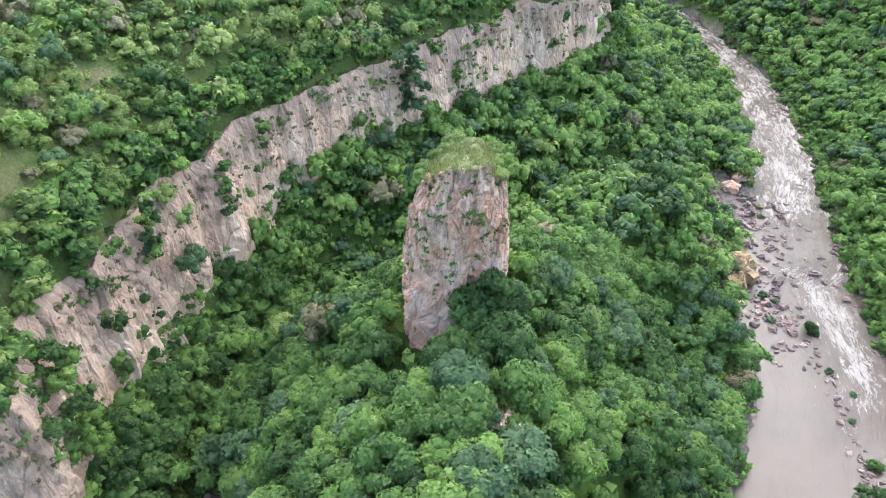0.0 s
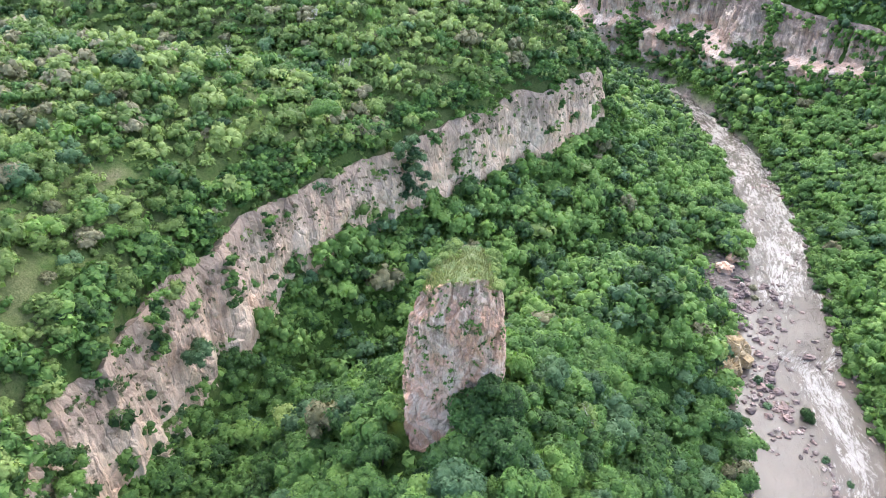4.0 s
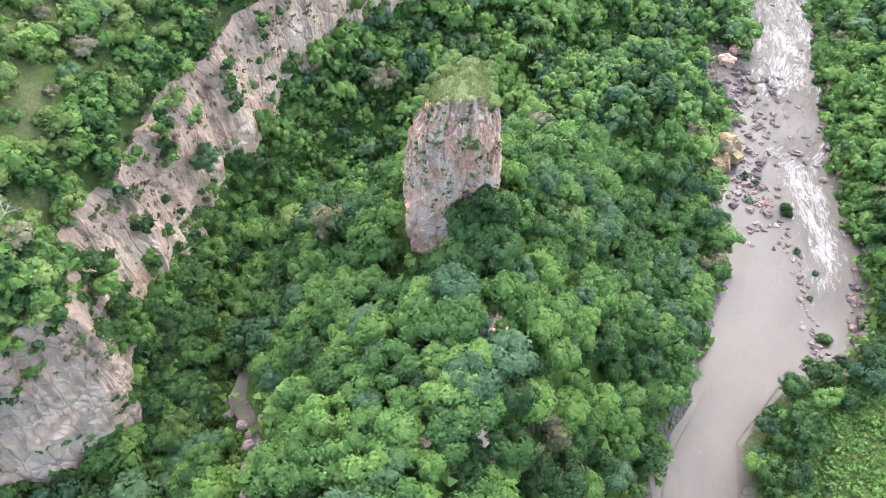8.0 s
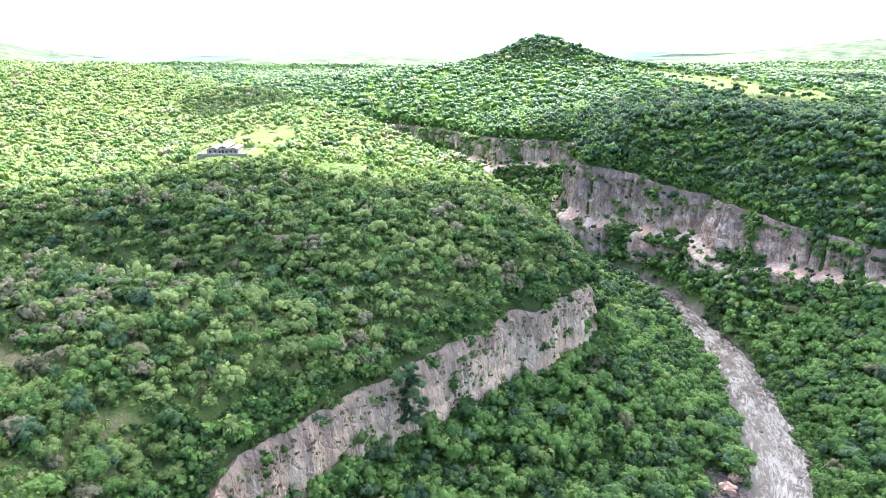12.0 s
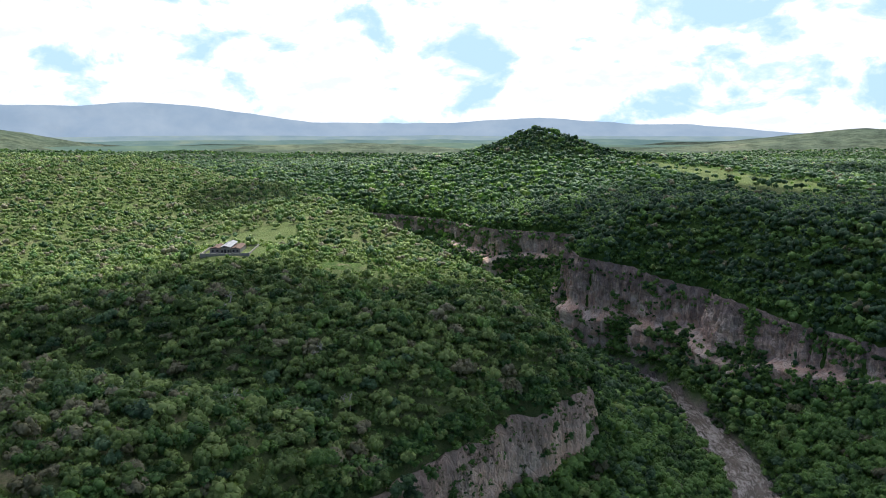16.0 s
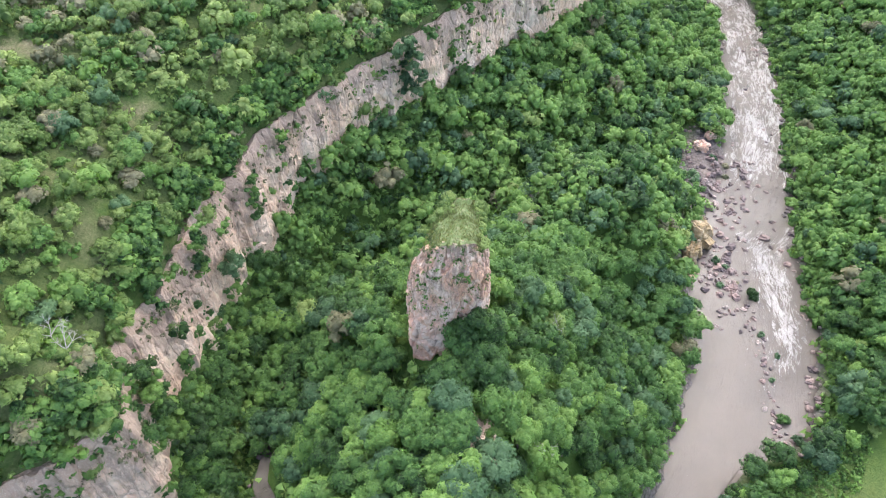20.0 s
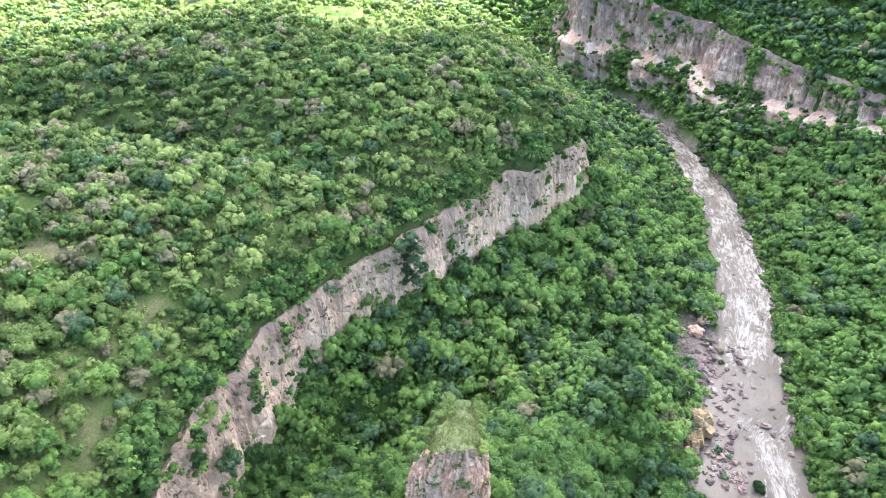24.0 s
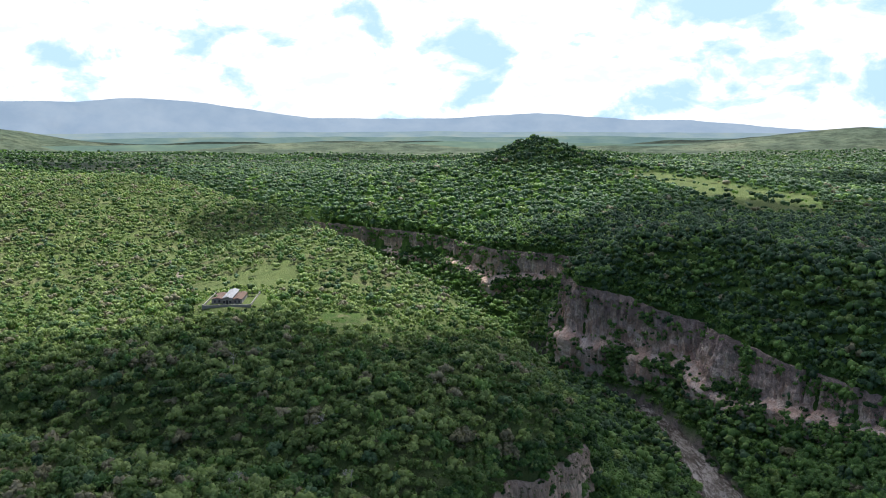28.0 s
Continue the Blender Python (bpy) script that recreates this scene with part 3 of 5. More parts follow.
def build_cliff(name, line, label, material, top, bottom, rough, step, out=0.0, seed=0.0, terrace=0.0, size=1.0, hand=1, blocky=1.7, fluted=0.9):
    """A wall of rock along a line: a dense sheet with flutes, ledges and overhangs, and its thickness behind."""
    line = np.array(line, float)
    s = np.concatenate([[0], np.cumsum(np.hypot(*np.diff(line, axis=0).T))])
    u = np.arange(0, s[-1], step)
    px, py = np.interp(u, s, line[:, 0]), np.interp(u, s, line[:, 1])
    w = max(int(6 / step), 1)
    ker = np.hanning(2 * w + 3)
    ker /= ker.sum()
    pad = len(ker) // 2
    px = np.convolve(np.pad(px, pad, "edge"), ker, "valid")
    py = np.convolve(np.pad(py, pad, "edge"), ker, "valid")
    tx, ty = np.gradient(px), np.gradient(py)
    L = np.hypot(tx, ty)
    nx, ny = hand * ty / L, -hand * tx / L
    zt = top(px - nx * 4, py - ny * 4) + 1.2 * fbm(u, 0 * u, 0 * u, 9, 3, seed)
    zb = bottom(px + nx * (4 + terrace), py + ny * (4 + terrace)) - 5
    nv = max(int((zt - zb).max() / step), 4)
    f = np.linspace(0, 1, nv)
    Z = zb[:, None] + (zt - zb)[:, None] * f
    X, Y = np.repeat(px[:, None], nv, 1), np.repeat(py[:, None], nv, 1)
    U = np.repeat(u[:, None], nv, 1)
    big = fbm(U, 0 * U, Z * 0.3, 14 * size, 3, seed) * 2.0
    warp = fbm(U, Z, 0 * U, 4 * size, 3, seed + 1) * 0.8 * size
    v1, b1 = cells(U + warp, 0 * U + 0.5, Z * 0.27 + 0.6 * warp, 4.6 * size, seed)
    v2, b2 = cells(U + warp, 0 * U + 3.5, Z * 0.32, 1.9 * size, seed + 3)
    block = (v1 - 0.5) * blocky - 0.22 * (1 - ease(b1, 0, 0.12))
    block = block + (v2 - 0.5) * 0.62 * blocky - 0.14 * (1 - ease(b2, 0, 0.15))
    flute = -np.abs(fbm(U, 0.1 * Z, Z * 0.08, 3.0 * size, 3, seed + 1)) * fluted
    small = fbm(U, Z * 0.5, U * 0.5, 0.9, 3, seed + 3) * 0.2
    ledge = 0.18 * np.sin(Z * 0.7 + 3 * fbm(U, Z, U, 20, 2, seed + 4))
    shelf = terrace * (1 - ease(f[None] + 0.16 * fbm(U, 0 * U, 0 * U, 45, 2, seed + 6), 0.40, 0.50))
    o = out + shelf + (big + flute + block + small + ledge) * rough + 1.4 * (1 - f)[None] - 2.2 * f[None] ** 6
    X, Y = X + nx[:, None] * o, Y + ny[:, None] * o
    V = np.stack([X, Y, Z], -1).reshape(-1, 3)
    # a back sheet gives the wall its thickness
    back = np.stack([px - nx * 5, py - ny * 5], 1)
    k = len(V)
    n = len(u)
    B = np.concatenate([np.c_[back, zt - 1.5], np.c_[back, zb]])
    idx = np.arange(n * nv).reshape(n, nv)
    topf = np.stack([idx[:-1, -1], k + np.arange(n - 1), k + np.arange(1, n), idx[1:, -1]], 1)
    backf = np.stack([k + np.arange(n - 1), k + n + np.arange(n - 1), k + n + np.arange(1, n), k + np.arange(1, n)], 1)
    me = mesh_arrays(name, np.concatenate([V, B]), [grid_faces(n, nv)[:, ::-hand], topf[:, ::hand], backf[:, ::hand]], material, False, {"up": np.concatenate([np.repeat(f[None], n, 0).ravel(), np.full(2 * n, 0.5)])})
    tagged(new(name, me), label, "cliff", kind="structure")
    return np.stack([X, Y, Z], -1), np.stack([nx, ny], 1), f


def behind_near(x, y):
    return plateau(x, y, np.full(np.shape(x), 2.0)) - 0.6 + 1.5 * fbm(x, y, 0 * x, 14, 2, 6.0)


def behind_far(x, y):
    return far_plateau(x, y, np.full(np.shape(x), 3.0)) - 0.5


CLIFF_A = build_cliff("cliff_near", [p for p in RIM if -30 < p[1] < 264 and p[0] > -215], "pale pinkish cliff face with grey streaks below green plateau", ROCK, behind_near, gorge, 1.0, 0.6, 0.6, 1.0, blocky=0.85)
CLIFF_B = build_cliff("cliff_far", [p for p in FAR_RIM if 275 < p[1] < 1150], "tall pale grey cliff face across the river", ROCK_FAR, behind_far, gorge, 1.9, 1.25, 1.0, 5.0, 9.0, 1.5, -1, 1.1, 2.6)


def spire_top(y, x=1.2):
    """Height of the pillar's top, falling gently towards the back."""
    return 71.6 - 0.2 * (y - 81) - 0.5 * np.maximum(0.0 - x, 0) - 0.35 * np.maximum(x - 4.5, 0)


def turf_material():
    n = Nodes("thin_turf")
    f, g = n.noise(1.1, 7, 0.75), n.noise(5.0, 6, 0.75)
    col = n.ramp(f, (0.34, (0.07, 0.105, 0.035)), (0.5, (0.14, 0.175, 0.077)), (0.64, (0.238, 0.231, 0.147)))
    n.bump(n.math("ADD", f, g), 0.8, 0.25)
    return n.done(n.mix(n.ramp(g, (0.4, (0.0,)), (0.7, (0.5,))), col, (0.13, 0.21, 0.06)), 0.95, 0.1)


def build_spire():
    """A free-standing tower of rock on the ridge."""
    spire = new("rock_spire")
    spire.location = (1.6, 89.5, 34.0)
    tagged(spire, "free-standing reddish grey rock pillar with grassy green top", "rock")
    nu, nv = 330, 200
    a = np.linspace(0, 2 * np.pi, nu, endpoint=False)
    f = np.linspace(0, 1, nv)
    A, Fv = np.meshgrid(a, f, indexing="ij")
    c, s = np.cos(A), np.sin(A)
    p = 3.0
    r = (np.abs(c) ** p + np.abs(s) ** p) ** (-1 / p)
    rx = 8.0 - 1.0 * Fv ** 1.5
    ry = 9.6 - 0.9 * Fv
    X, Y = rx * r * c, ry * r * s
    back = ease(Y, -4, 8) * ease(Fv, 0.45, 0.92)
    X = X * (1 - 0.52 * back) + 3.0 * back
    Z = (spire_top(Y + 89.5, X + 1.6) - 34.0) * Fv
    big = fbm(X, Y, Z * 0.3, 6.5, 3, 2.0) * 0.75
    wx, wy, wz = (fbm(X, Y, Z, 3.0, 3, q) * 0.4 for q in (11.0, 12.0, 13.0))
    v1, b1 = cells(X + wx, Y + wy, Z * 0.3 + wz, 3.4, 2.0)
    v2, b2 = cells(X + wx, Y + wy, Z * 0.5 + wz, 1.25, 5.0)
    v3, b3 = cells(X + wx, Y + wy, Z * 0.7 + wz, 0.62, 8.0)
    block = (v1 - 0.5) * 1.25 - 0.2 * (1 - ease(b1, 0, 0.08)) + (v2 - 0.5) * 0.6 - 0.12 * (1 - ease(b2, 0, 0.12)) + (v3 - 0.5) * 0.3
    small = fbm(X, Y, Z, 0.6, 3, 5.0) * 0.12
    # the lower right of the front has fallen away under an overhang
    ragged = 0.07 * fbm(X, Y, Z, 2.4, 3, 17.0)
    slab = -1.5 * ease(c, -0.1, 0.35) * ease(-s, 0.1, 0.6) * (1 - ease(Fv + ragged, 0.50, 0.56))
    niche = -0.7 * np.exp(-(((X - 2.6) / 1.7) ** 2 + ((Z - 22.3) / 2.6) ** 2) ** 2) * (s < 0)
    o = big + block + small + slab + niche
    X, Y = X + c * o, Y + s * o
    fresh = ease(-s, 0.0, 0.4) * (1 - ease(Fv * 38 + 5 * ragged / 0.07 * 0.5 - 0.55 * np.abs(X + 2.5), 18.5, 21.5)) + np.exp(-(((X - 2.6) / 1.5) ** 2 + ((Z - 22.3) / 2.3) ** 2) ** 3) * (s < 0)
    Z = Z + ease(Fv, 0.8, 1.0) * ((v1 - 0.5) * 1.3 + (v2 - 0.5) * 0.8)
    cap = ease(Fv, 0.80, 1.0) ** 1.4
    X, Y = 0.9 * cap + X * (1 - 0.22 * cap), Y * (1 - 0.16 * cap)
    Z = Z - 1.3 * ease(Fv, 0.93, 1.0) * ease(np.abs(c), 0.5, 1.0)
    V = np.stack([X, Y, Z], -1).reshape(-1, 3)
    idx = np.arange(nu * nv).reshape(nu, nv)
    nxt = np.roll(idx, -1, 0)
    side = np.stack([idx[:, :-1], nxt[:, :-1], nxt[:, 1:], idx[:, 1:]], -1).reshape(-1, 4)
    new("shaft", mesh_arrays("shaft", V, [side], ROCK_SPIRE, False, {"up": (0.38 + 0.3 * Fv).ravel(), "fresh": np.clip(fresh, 0, 1).ravel()})).parent = spire
    # the turf on top, sunk a little behind the broken edge
    rim = V.reshape(nu, nv, 3)[:, -1]
    mid = rim.mean(0)
    rings, V2 = 16, []
    for k in range(rings):
        q = mid + (rim - mid) * (1.0 - k / rings)
        edge = k / rings
        q[:, 2] = (rim[:, 2] - 0.05) * (1 - ease(edge, 0, 0.3)) + (spire_top(q[:, 1] + 89.5, q[:, 0] + 1.6) - 34.0 + 0.5 * fbm(q[:, 0], q[:, 1], 0 * q[:, 0], 2.2, 3, 7.0)) * ease(edge, 0, 0.3)
        V2.append(q)
    allv = np.concatenate(V2 + [V2[-1].mean(0)[None]])
    ring = np.arange(rings * nu).reshape(rings, nu)
    topq = np.concatenate([np.stack([ring[i], np.roll(ring[i], -1), np.roll(ring[i + 1], -1), ring[i + 1]], 1) for i in range(rings - 1)])
    tipf = np.stack([ring[-1], np.roll(ring[-1], -1), np.full(nu, len(allv) - 1)], 1)
    cap_ob = new("cap", mesh_arrays("cap", allv, [topq, tipf], turf_material(), True))
    cap_ob.parent = spire
    tagged(cap_ob, "thin grey-green turf on top of the pillar")
    return spire, V.reshape(nu, nv, 3) + np.array((1.6, 89.5, 34.0))


SPIRE, SPIRE_FACE = build_spire()


# ---- trees ----
def icosahedron():
    t = (1 + 5 ** 0.5) / 2
    v = np.array([(-1, t, 0), (1, t, 0), (-1, -t, 0), (1, -t, 0), (0, -1, t), (0, 1, t), (0, -1, -t), (0, 1, -t), (t, 0, -1), (t, 0, 1), (-t, 0, -1), (-t, 0, 1)], float)
    v /= np.linalg.norm(v[0])
    f = np.array([(0, 11, 5), (0, 5, 1), (0, 1, 7), (0, 7, 10), (0, 10, 11), (1, 5, 9), (5, 11, 4), (11, 10, 2), (10, 7, 6), (7, 1, 8),
                  (3, 9, 4), (3, 4, 2), (3, 2, 6), (3, 6, 8), (3, 8, 9), (4, 9, 5), (2, 4, 11), (6, 2, 10), (8, 6, 7), (9, 8, 1)])
    return v, f


ICO_V, ICO_F = icosahedron()


def crown_template(rng, lobes, leaves, size, flat=0.75, core=5, ragged=0.07, jitter=0.24, soft=0.25):
    """A crown about one unit in radius: leaf sprays laid over uneven lobes round a dark inside. Returns verts, sprays and the inside's faces."""
    lean = rng.normal(0, 0.12, 2)
    centres, radii = [np.array((lean[0], lean[1], 0.36))], [rng.uniform(0.36, 0.56)]
    for k in range(1, lobes):
        a = 2.4 * k + rng.uniform(-0.4, 0.4)
        up = rng.uniform(0.0, 1.0)
        d = rng.uniform(0.55, 0.9) * math.sqrt(1 - 0.75 * up)
        centres.append(np.array((d * np.cos(a) - lean[0], d * np.sin(a) - lean[1], 0.08 + rng.uniform(0.45, 0.66) * up)))
        radii.append(rng.uniform(0.2, 0.44))
    centres, radii = np.array(centres), np.array(radii)
    n = leaves * 5
    pick = rng.choice(lobes, n, p=radii ** 2 / (radii ** 2).sum())
    d = rng.normal(size=(n, 3))
    d[:, 2] = np.abs(d[:, 2]) * 1.15 - 0.4
    d /= np.linalg.norm(d, axis=1, keepdims=True)
    pos = centres[pick] + d * (radii[pick] * (1 + rng.normal(0, ragged, n)))[:, None]
    depth = (np.linalg.norm(pos[:, None] - centres[None], axis=2) / radii[None]).min(1)
    out = np.nonzero(depth > 0.86)[0][:leaves]
    pos, d, leaves = pos[out], d[out], len(out)
    nrm = d + rng.normal(0, jitter, (leaves, 3)) + np.array((0, 0, 0.25))
    nrm /= np.linalg.norm(nrm, axis=1, keepdims=True)
    ref = rng.normal(size=(leaves, 3))
    u = np.cross(nrm, ref)
    u /= np.linalg.norm(u, axis=1, keepdims=True)
    v = np.cross(nrm, u)
    s = size * rng.uniform(0.6, 1.35, (leaves, 1))
    droop = nrm * s * -0.3
    q = np.stack([pos - u * s - v * s * 0.5, pos + u * s * 0.9 - v * s * 0.55 + droop, pos + v * s * 1.05 + droop * 0.5], 1)
    verts = [q.reshape(-1, 3)]
    sprays = np.arange(leaves * 3).reshape(-1, 3)
    tris = []
    n = leaves * 3
    big = np.argsort(-radii)[:core]
    for c, r in zip(centres[big], radii[big]):
        verts.append(c + ICO_V * r * 0.83 * (1 + rng.normal(0, 0.08, (12, 1))))
        tris.append(ICO_F + n)
        n += 12
    V = np.concatenate(verts)
    V[:, 2] *= flat
    N = d + np.array((0, 0, 0.12)) + soft * (nrm - d)
    N = np.concatenate([np.repeat(N, 3, 0)] + [ICO_V] * len(big))
    N /= np.linalg.norm(N, axis=1, keepdims=True)
    return V, sprays, np.concatenate(tris), N


def trunk_mesh(name, height, radius, rng, material, limbs=4, spread_to=1.6):
    """A tapered, slightly bent trunk that forks into limbs."""
    V, F = [], []

    def limb(p0, p1, r0, r1, bend, sides=6, rings=4):
        base = sum(len(v) for v in V)
        axis = np.array(p1) - np.array(p0)
        L = np.linalg.norm(axis)
        axis = axis / L
        u = np.cross(axis, (0.3, 0.9, 0.2))
        u /= np.linalg.norm(u)
        w = np.cross(axis, u)
        pts = []
        for k in range(rings + 1):
            g = k / rings
            c = np.array(p0) + axis * L * g + np.array(bend) * math.sin(math.pi * g)
            r = r0 + (r1 - r0) * g
            for j in range(sides):
                a = 2 * math.pi * j / sides
                pts.append(c + (u * math.cos(a) + w * math.sin(a)) * r)
        V.append(np.array(pts))
        for k in range(rings):
            for j in range(sides):
                a, b = base + k * sides + j, base + k * sides + (j + 1) % sides
                F.append((a, b, b + sides, a + sides))

    fork = height * 0.5
    limb((0, 0, -0.6), (rng.uniform(-0.2, 0.2), rng.uniform(-0.2, 0.2), fork), radius, radius * 0.7, (rng.uniform(-0.2, 0.2), rng.uniform(-0.2, 0.2), 0))
    for k in range(limbs):
        a = 2 * math.pi * k / limbs + rng.uniform(-0.4, 0.4)
        d = spread_to * rng.uniform(0.6, 1.0)
        limb((0, 0, fork * 0.9), (d * math.cos(a), d * math.sin(a), height * rng.uniform(0.85, 1.05)), radius * 0.5, radius * 0.12, (0.1 * math.cos(a), 0.1 * math.sin(a), 0.25), 5, 3)
    return mesh_arrays(name, np.concatenate(V), [np.array(F)], material, True)


RNG = np.random.default_rng(7)
NEAR_CROWNS = [crown_template(RNG, int(RNG.integers(14, 20)), 1100, 0.064, RNG.uniform(0.75, 1.1), 12, jitter=0.42, soft=0.8) for _ in range(7)]
SLOPE_CROWNS = [crown_template(RNG, int(RNG.integers(11, 17)), 400, 0.092, RNG.uniform(0.75, 1.1), 9, jitter=0.42, soft=0.8) for _ in range(7)]
MID_CROWNS = [crown_template(RNG, int(RNG.integers(9, 14)), 120, 0.142, RNG.uniform(0.8, 1.15), 6, jitter=0.32, soft=0.7) for _ in range(8)]
SHRUBS = [crown_template(RNG, 7, 64, 0.24, RNG.uniform(0.8, 1.1), 3, soft=0.5) for _ in range(6)]
FAR_CROWNS = [crown_template(RNG, 5, 12, 0.22, RNG.uniform(0.85, 1.1), 4, 0.05, 0.1) for _ in range(6)]
OUTER_CROWNS = [crown_template(RNG, 4, 5, 0.3, 0.85, 2, 0.05, 0.08) for _ in range(5)]
HORIZON_CROWNS = [crown_template(RNG, 3, 3, 0.5, 0.7, 1, 0.05, 0.08) for _ in range(4)]


def joined_woods(name, label, places, templates, material, rng, category="trees"):
    """Many crowns as one mesh. places: rows of x, y, z, radius, tint."""
    V, Q, T, N, tint = [], [], [], [], []
    n = 0
    kind = rng.integers(0, len(templates), len(places))
    for k, (tv, tq, tt, tn) in enumerate(templates):
        P = places[kind == k]
        if not len(P):
            continue
        m = len(P)
        a = rng.uniform(0, 2 * np.pi, m)
        ca, sa = np.cos(a)[:, None], np.sin(a)[:, None]
        sx = (P[:, 3] * rng.uniform(0.85, 1.15, m))[:, None]
        sz = (P[:, 3] * rng.uniform(0.8, 1.3, m))[:, None]
        x = (tv[:, 0] * ca - tv[:, 1] * sa) * sx + P[:, 0:1]
        y = (tv[:, 0] * sa + tv[:, 1] * ca) * sx + P[:, 1:2]
        z = tv[:, 2] * sz + P[:, 2:3]
        V.append(np.stack([x, y, z], -1).reshape(-1, 3))
        N.append(np.stack([tn[:, 0] * ca - tn[:, 1] * sa, tn[:, 0] * sa + tn[:, 1] * ca, tn[:, 2] + 0 * ca], -1).reshape(-1, 3))
        off = (np.arange(m) * len(tv) + n)[:, None, None]
        Q.append((tq[None] + off).reshape(-1, 3))
        if len(tt):
            T.append((tt[None] + off).reshape(-1, 3))
        tint.append(np.repeat(P[:, 4], len(tv)))
        n += m * len(tv)
    me = mesh_arrays(name, np.concatenate(V), [np.concatenate(Q)] + ([np.concatenate(T)] if T else []), material, True, {"tint": np.concatenate(tint)}, np.concatenate(N))
    return tagged(new(name, me), label, category, kind="stuff")


def scatter(x0, x1, y0, y1, step, rng, jitter=0.38):
    xs, ys = np.arange(x0, x1, step), np.arange(y0, y1, step * 0.87)
    X, Y = np.meshgrid(xs, ys, indexing="ij")
    X = X + (np.arange(len(ys)) % 2)[None] * step * 0.5
    X = X + rng.uniform(-jitter, jitter, X.shape) * step
    Y = Y + rng.uniform(-jitter, jitter, Y.shape) * step
    return X.ravel(), Y.ravel()


def tree_places(x0, x1, y0, y1, step, rng, radius, cover=1.0):
    """Where crowns stand: not in the river, on bare ground, on the spire or on the cliff faces."""
    x, y = scatter(x0, x1, y0, y1, step, rng)
    seen = (np.abs(x) < 0.70 * np.maximum(y, 0) + 46)
    x, y = x[seen], y[seen]
    wet = inside(x, y, RIVER)
    dl, dr = to_line(x, y, BANK_LEFT)[0], to_line(x, y, BANK_RIGHT)[0]
    west = inside(x, y, WEST)
    dw, _, _, side_w = to_line(x, y, RIM)
    near = inside(x, y, NEAR_LAND)
    df = to_line(x, y, FAR_RIM)[0]
    keep = ~wet & np.where(west, dl > 1.5, dr > 1.2)
    keep &= ~((~near) & (dw < 2.2) & (y < 285))
    keep &= ~(~inside(x, y, FAR_LAND) & (df < 3.5) & (y > 280))
    keep &= np.hypot((x - 1.2) / 8.6, (y - 89.5) / 9.5) > 1.05
    bar = ((x - 95) / 10) ** 2 + ((y - 190) / 28) ** 2
    keep &= ~((bar < 1) & west)
    creek = to_line(x, y, CREEK)[0]
    keep &= ~((creek < 4.6) & (y > 48) & (y < 72)) & ~((creek < 2.0) & (y < 74)) & ~(np.hypot((x + 67) / 1.8, (y - 96) / 6) < 1) & ~((creek < 1.6) & (y > 160))
    meadow = ~west & (y < 84) & (dr > 9) & (dr < 28)
    keep &= ~meadow
    yard = (np.hypot((x + 97) / 22, (y - 330) / 17) < 1) | (np.hypot((x + 104) / 26, (y - 372) / 36) < 1)
    clearing = np.hypot((x + 36) / 28, (y - 305) / 34) < 1
    keep &= ~(clearing & (rng.random(len(x)) < 0.6))
    keep &= ~(yard & (rng.random(len(x)) < 0.93)) & ~(np.hypot((x + 98) / 15, (y - 315) / 8) < 1)
    open_ground = near & (fbm(x, y, 0 * x, 26, 3, 9.0) > 0.18) & (dw > 10)
    keep &= ~(open_ground & (rng.random(len(x)) < 0.22))
    keep &= ~(near & (rng.random(len(x)) < 0.12 * ease(y, 270, 340)))
    keep &= ~(inside(x, y, FIELD) & (rng.random(len(x)) < 0.88))
    keep &= rng.random(len(x)) > 0.85 * bare(x, y)
    keep &= np.hypot((x + 3.2) / 5.0, (y - 75.5) / 7.0) > 1
    keep &= rng.random(len(x)) < cover
    x, y, near = x[keep], y[keep], near[keep]
    r = radius * rng.uniform(0.62, 1.55, len(x)) * np.where(near, 0.85 - 0.2 * ease(y, 240, 330), 1.0)
    z = land(x, y)
    lift = np.where(near, 0.35, np.where(inside(x, y, FAR_LAND), 0.5, 0.95)) * r + rng.uniform(-0.5, 1.5, len(x)) * np.where(near, 0.4, 1.0)
    # Gorge shade and the light on plateau and crest are put into tint.
    crest = np.exp(-(to_line(x, y, CREST)[0] / 16) ** 2)
    tint = np.clip(rng.normal(0.34, 0.22, len(x)) + 0.2 * fbm(x, y, 0 * x, 22, 3, 11.0) + np.where(near, 0.4, 0.2 * crest - 0.2 * ~inside(x, y, WEST)), 0.0, 0.99)
    return np.stack([x, y, z + lift, r, tint], 1)


rng = np.random.default_rng(21)
NEAR_TREES = tree_places(-110, 140, -34, 132, 4.15, rng, 2.8)
MID_TREES = tree_places(-240, 280, 132, 335, 4.5, rng, 3.0)
FAR_TREES = tree_places(-560, 560, 335, 760, 5.0, rng, 3.7)
OUTER_TREES = tree_places(-1000, 1000, 760, 1600, 8.6, rng, 5.9)

HORIZON_TREES = tree_places(-1300, 1300, 1600, 2150, 14.0, rng, 6.0, 0.75)


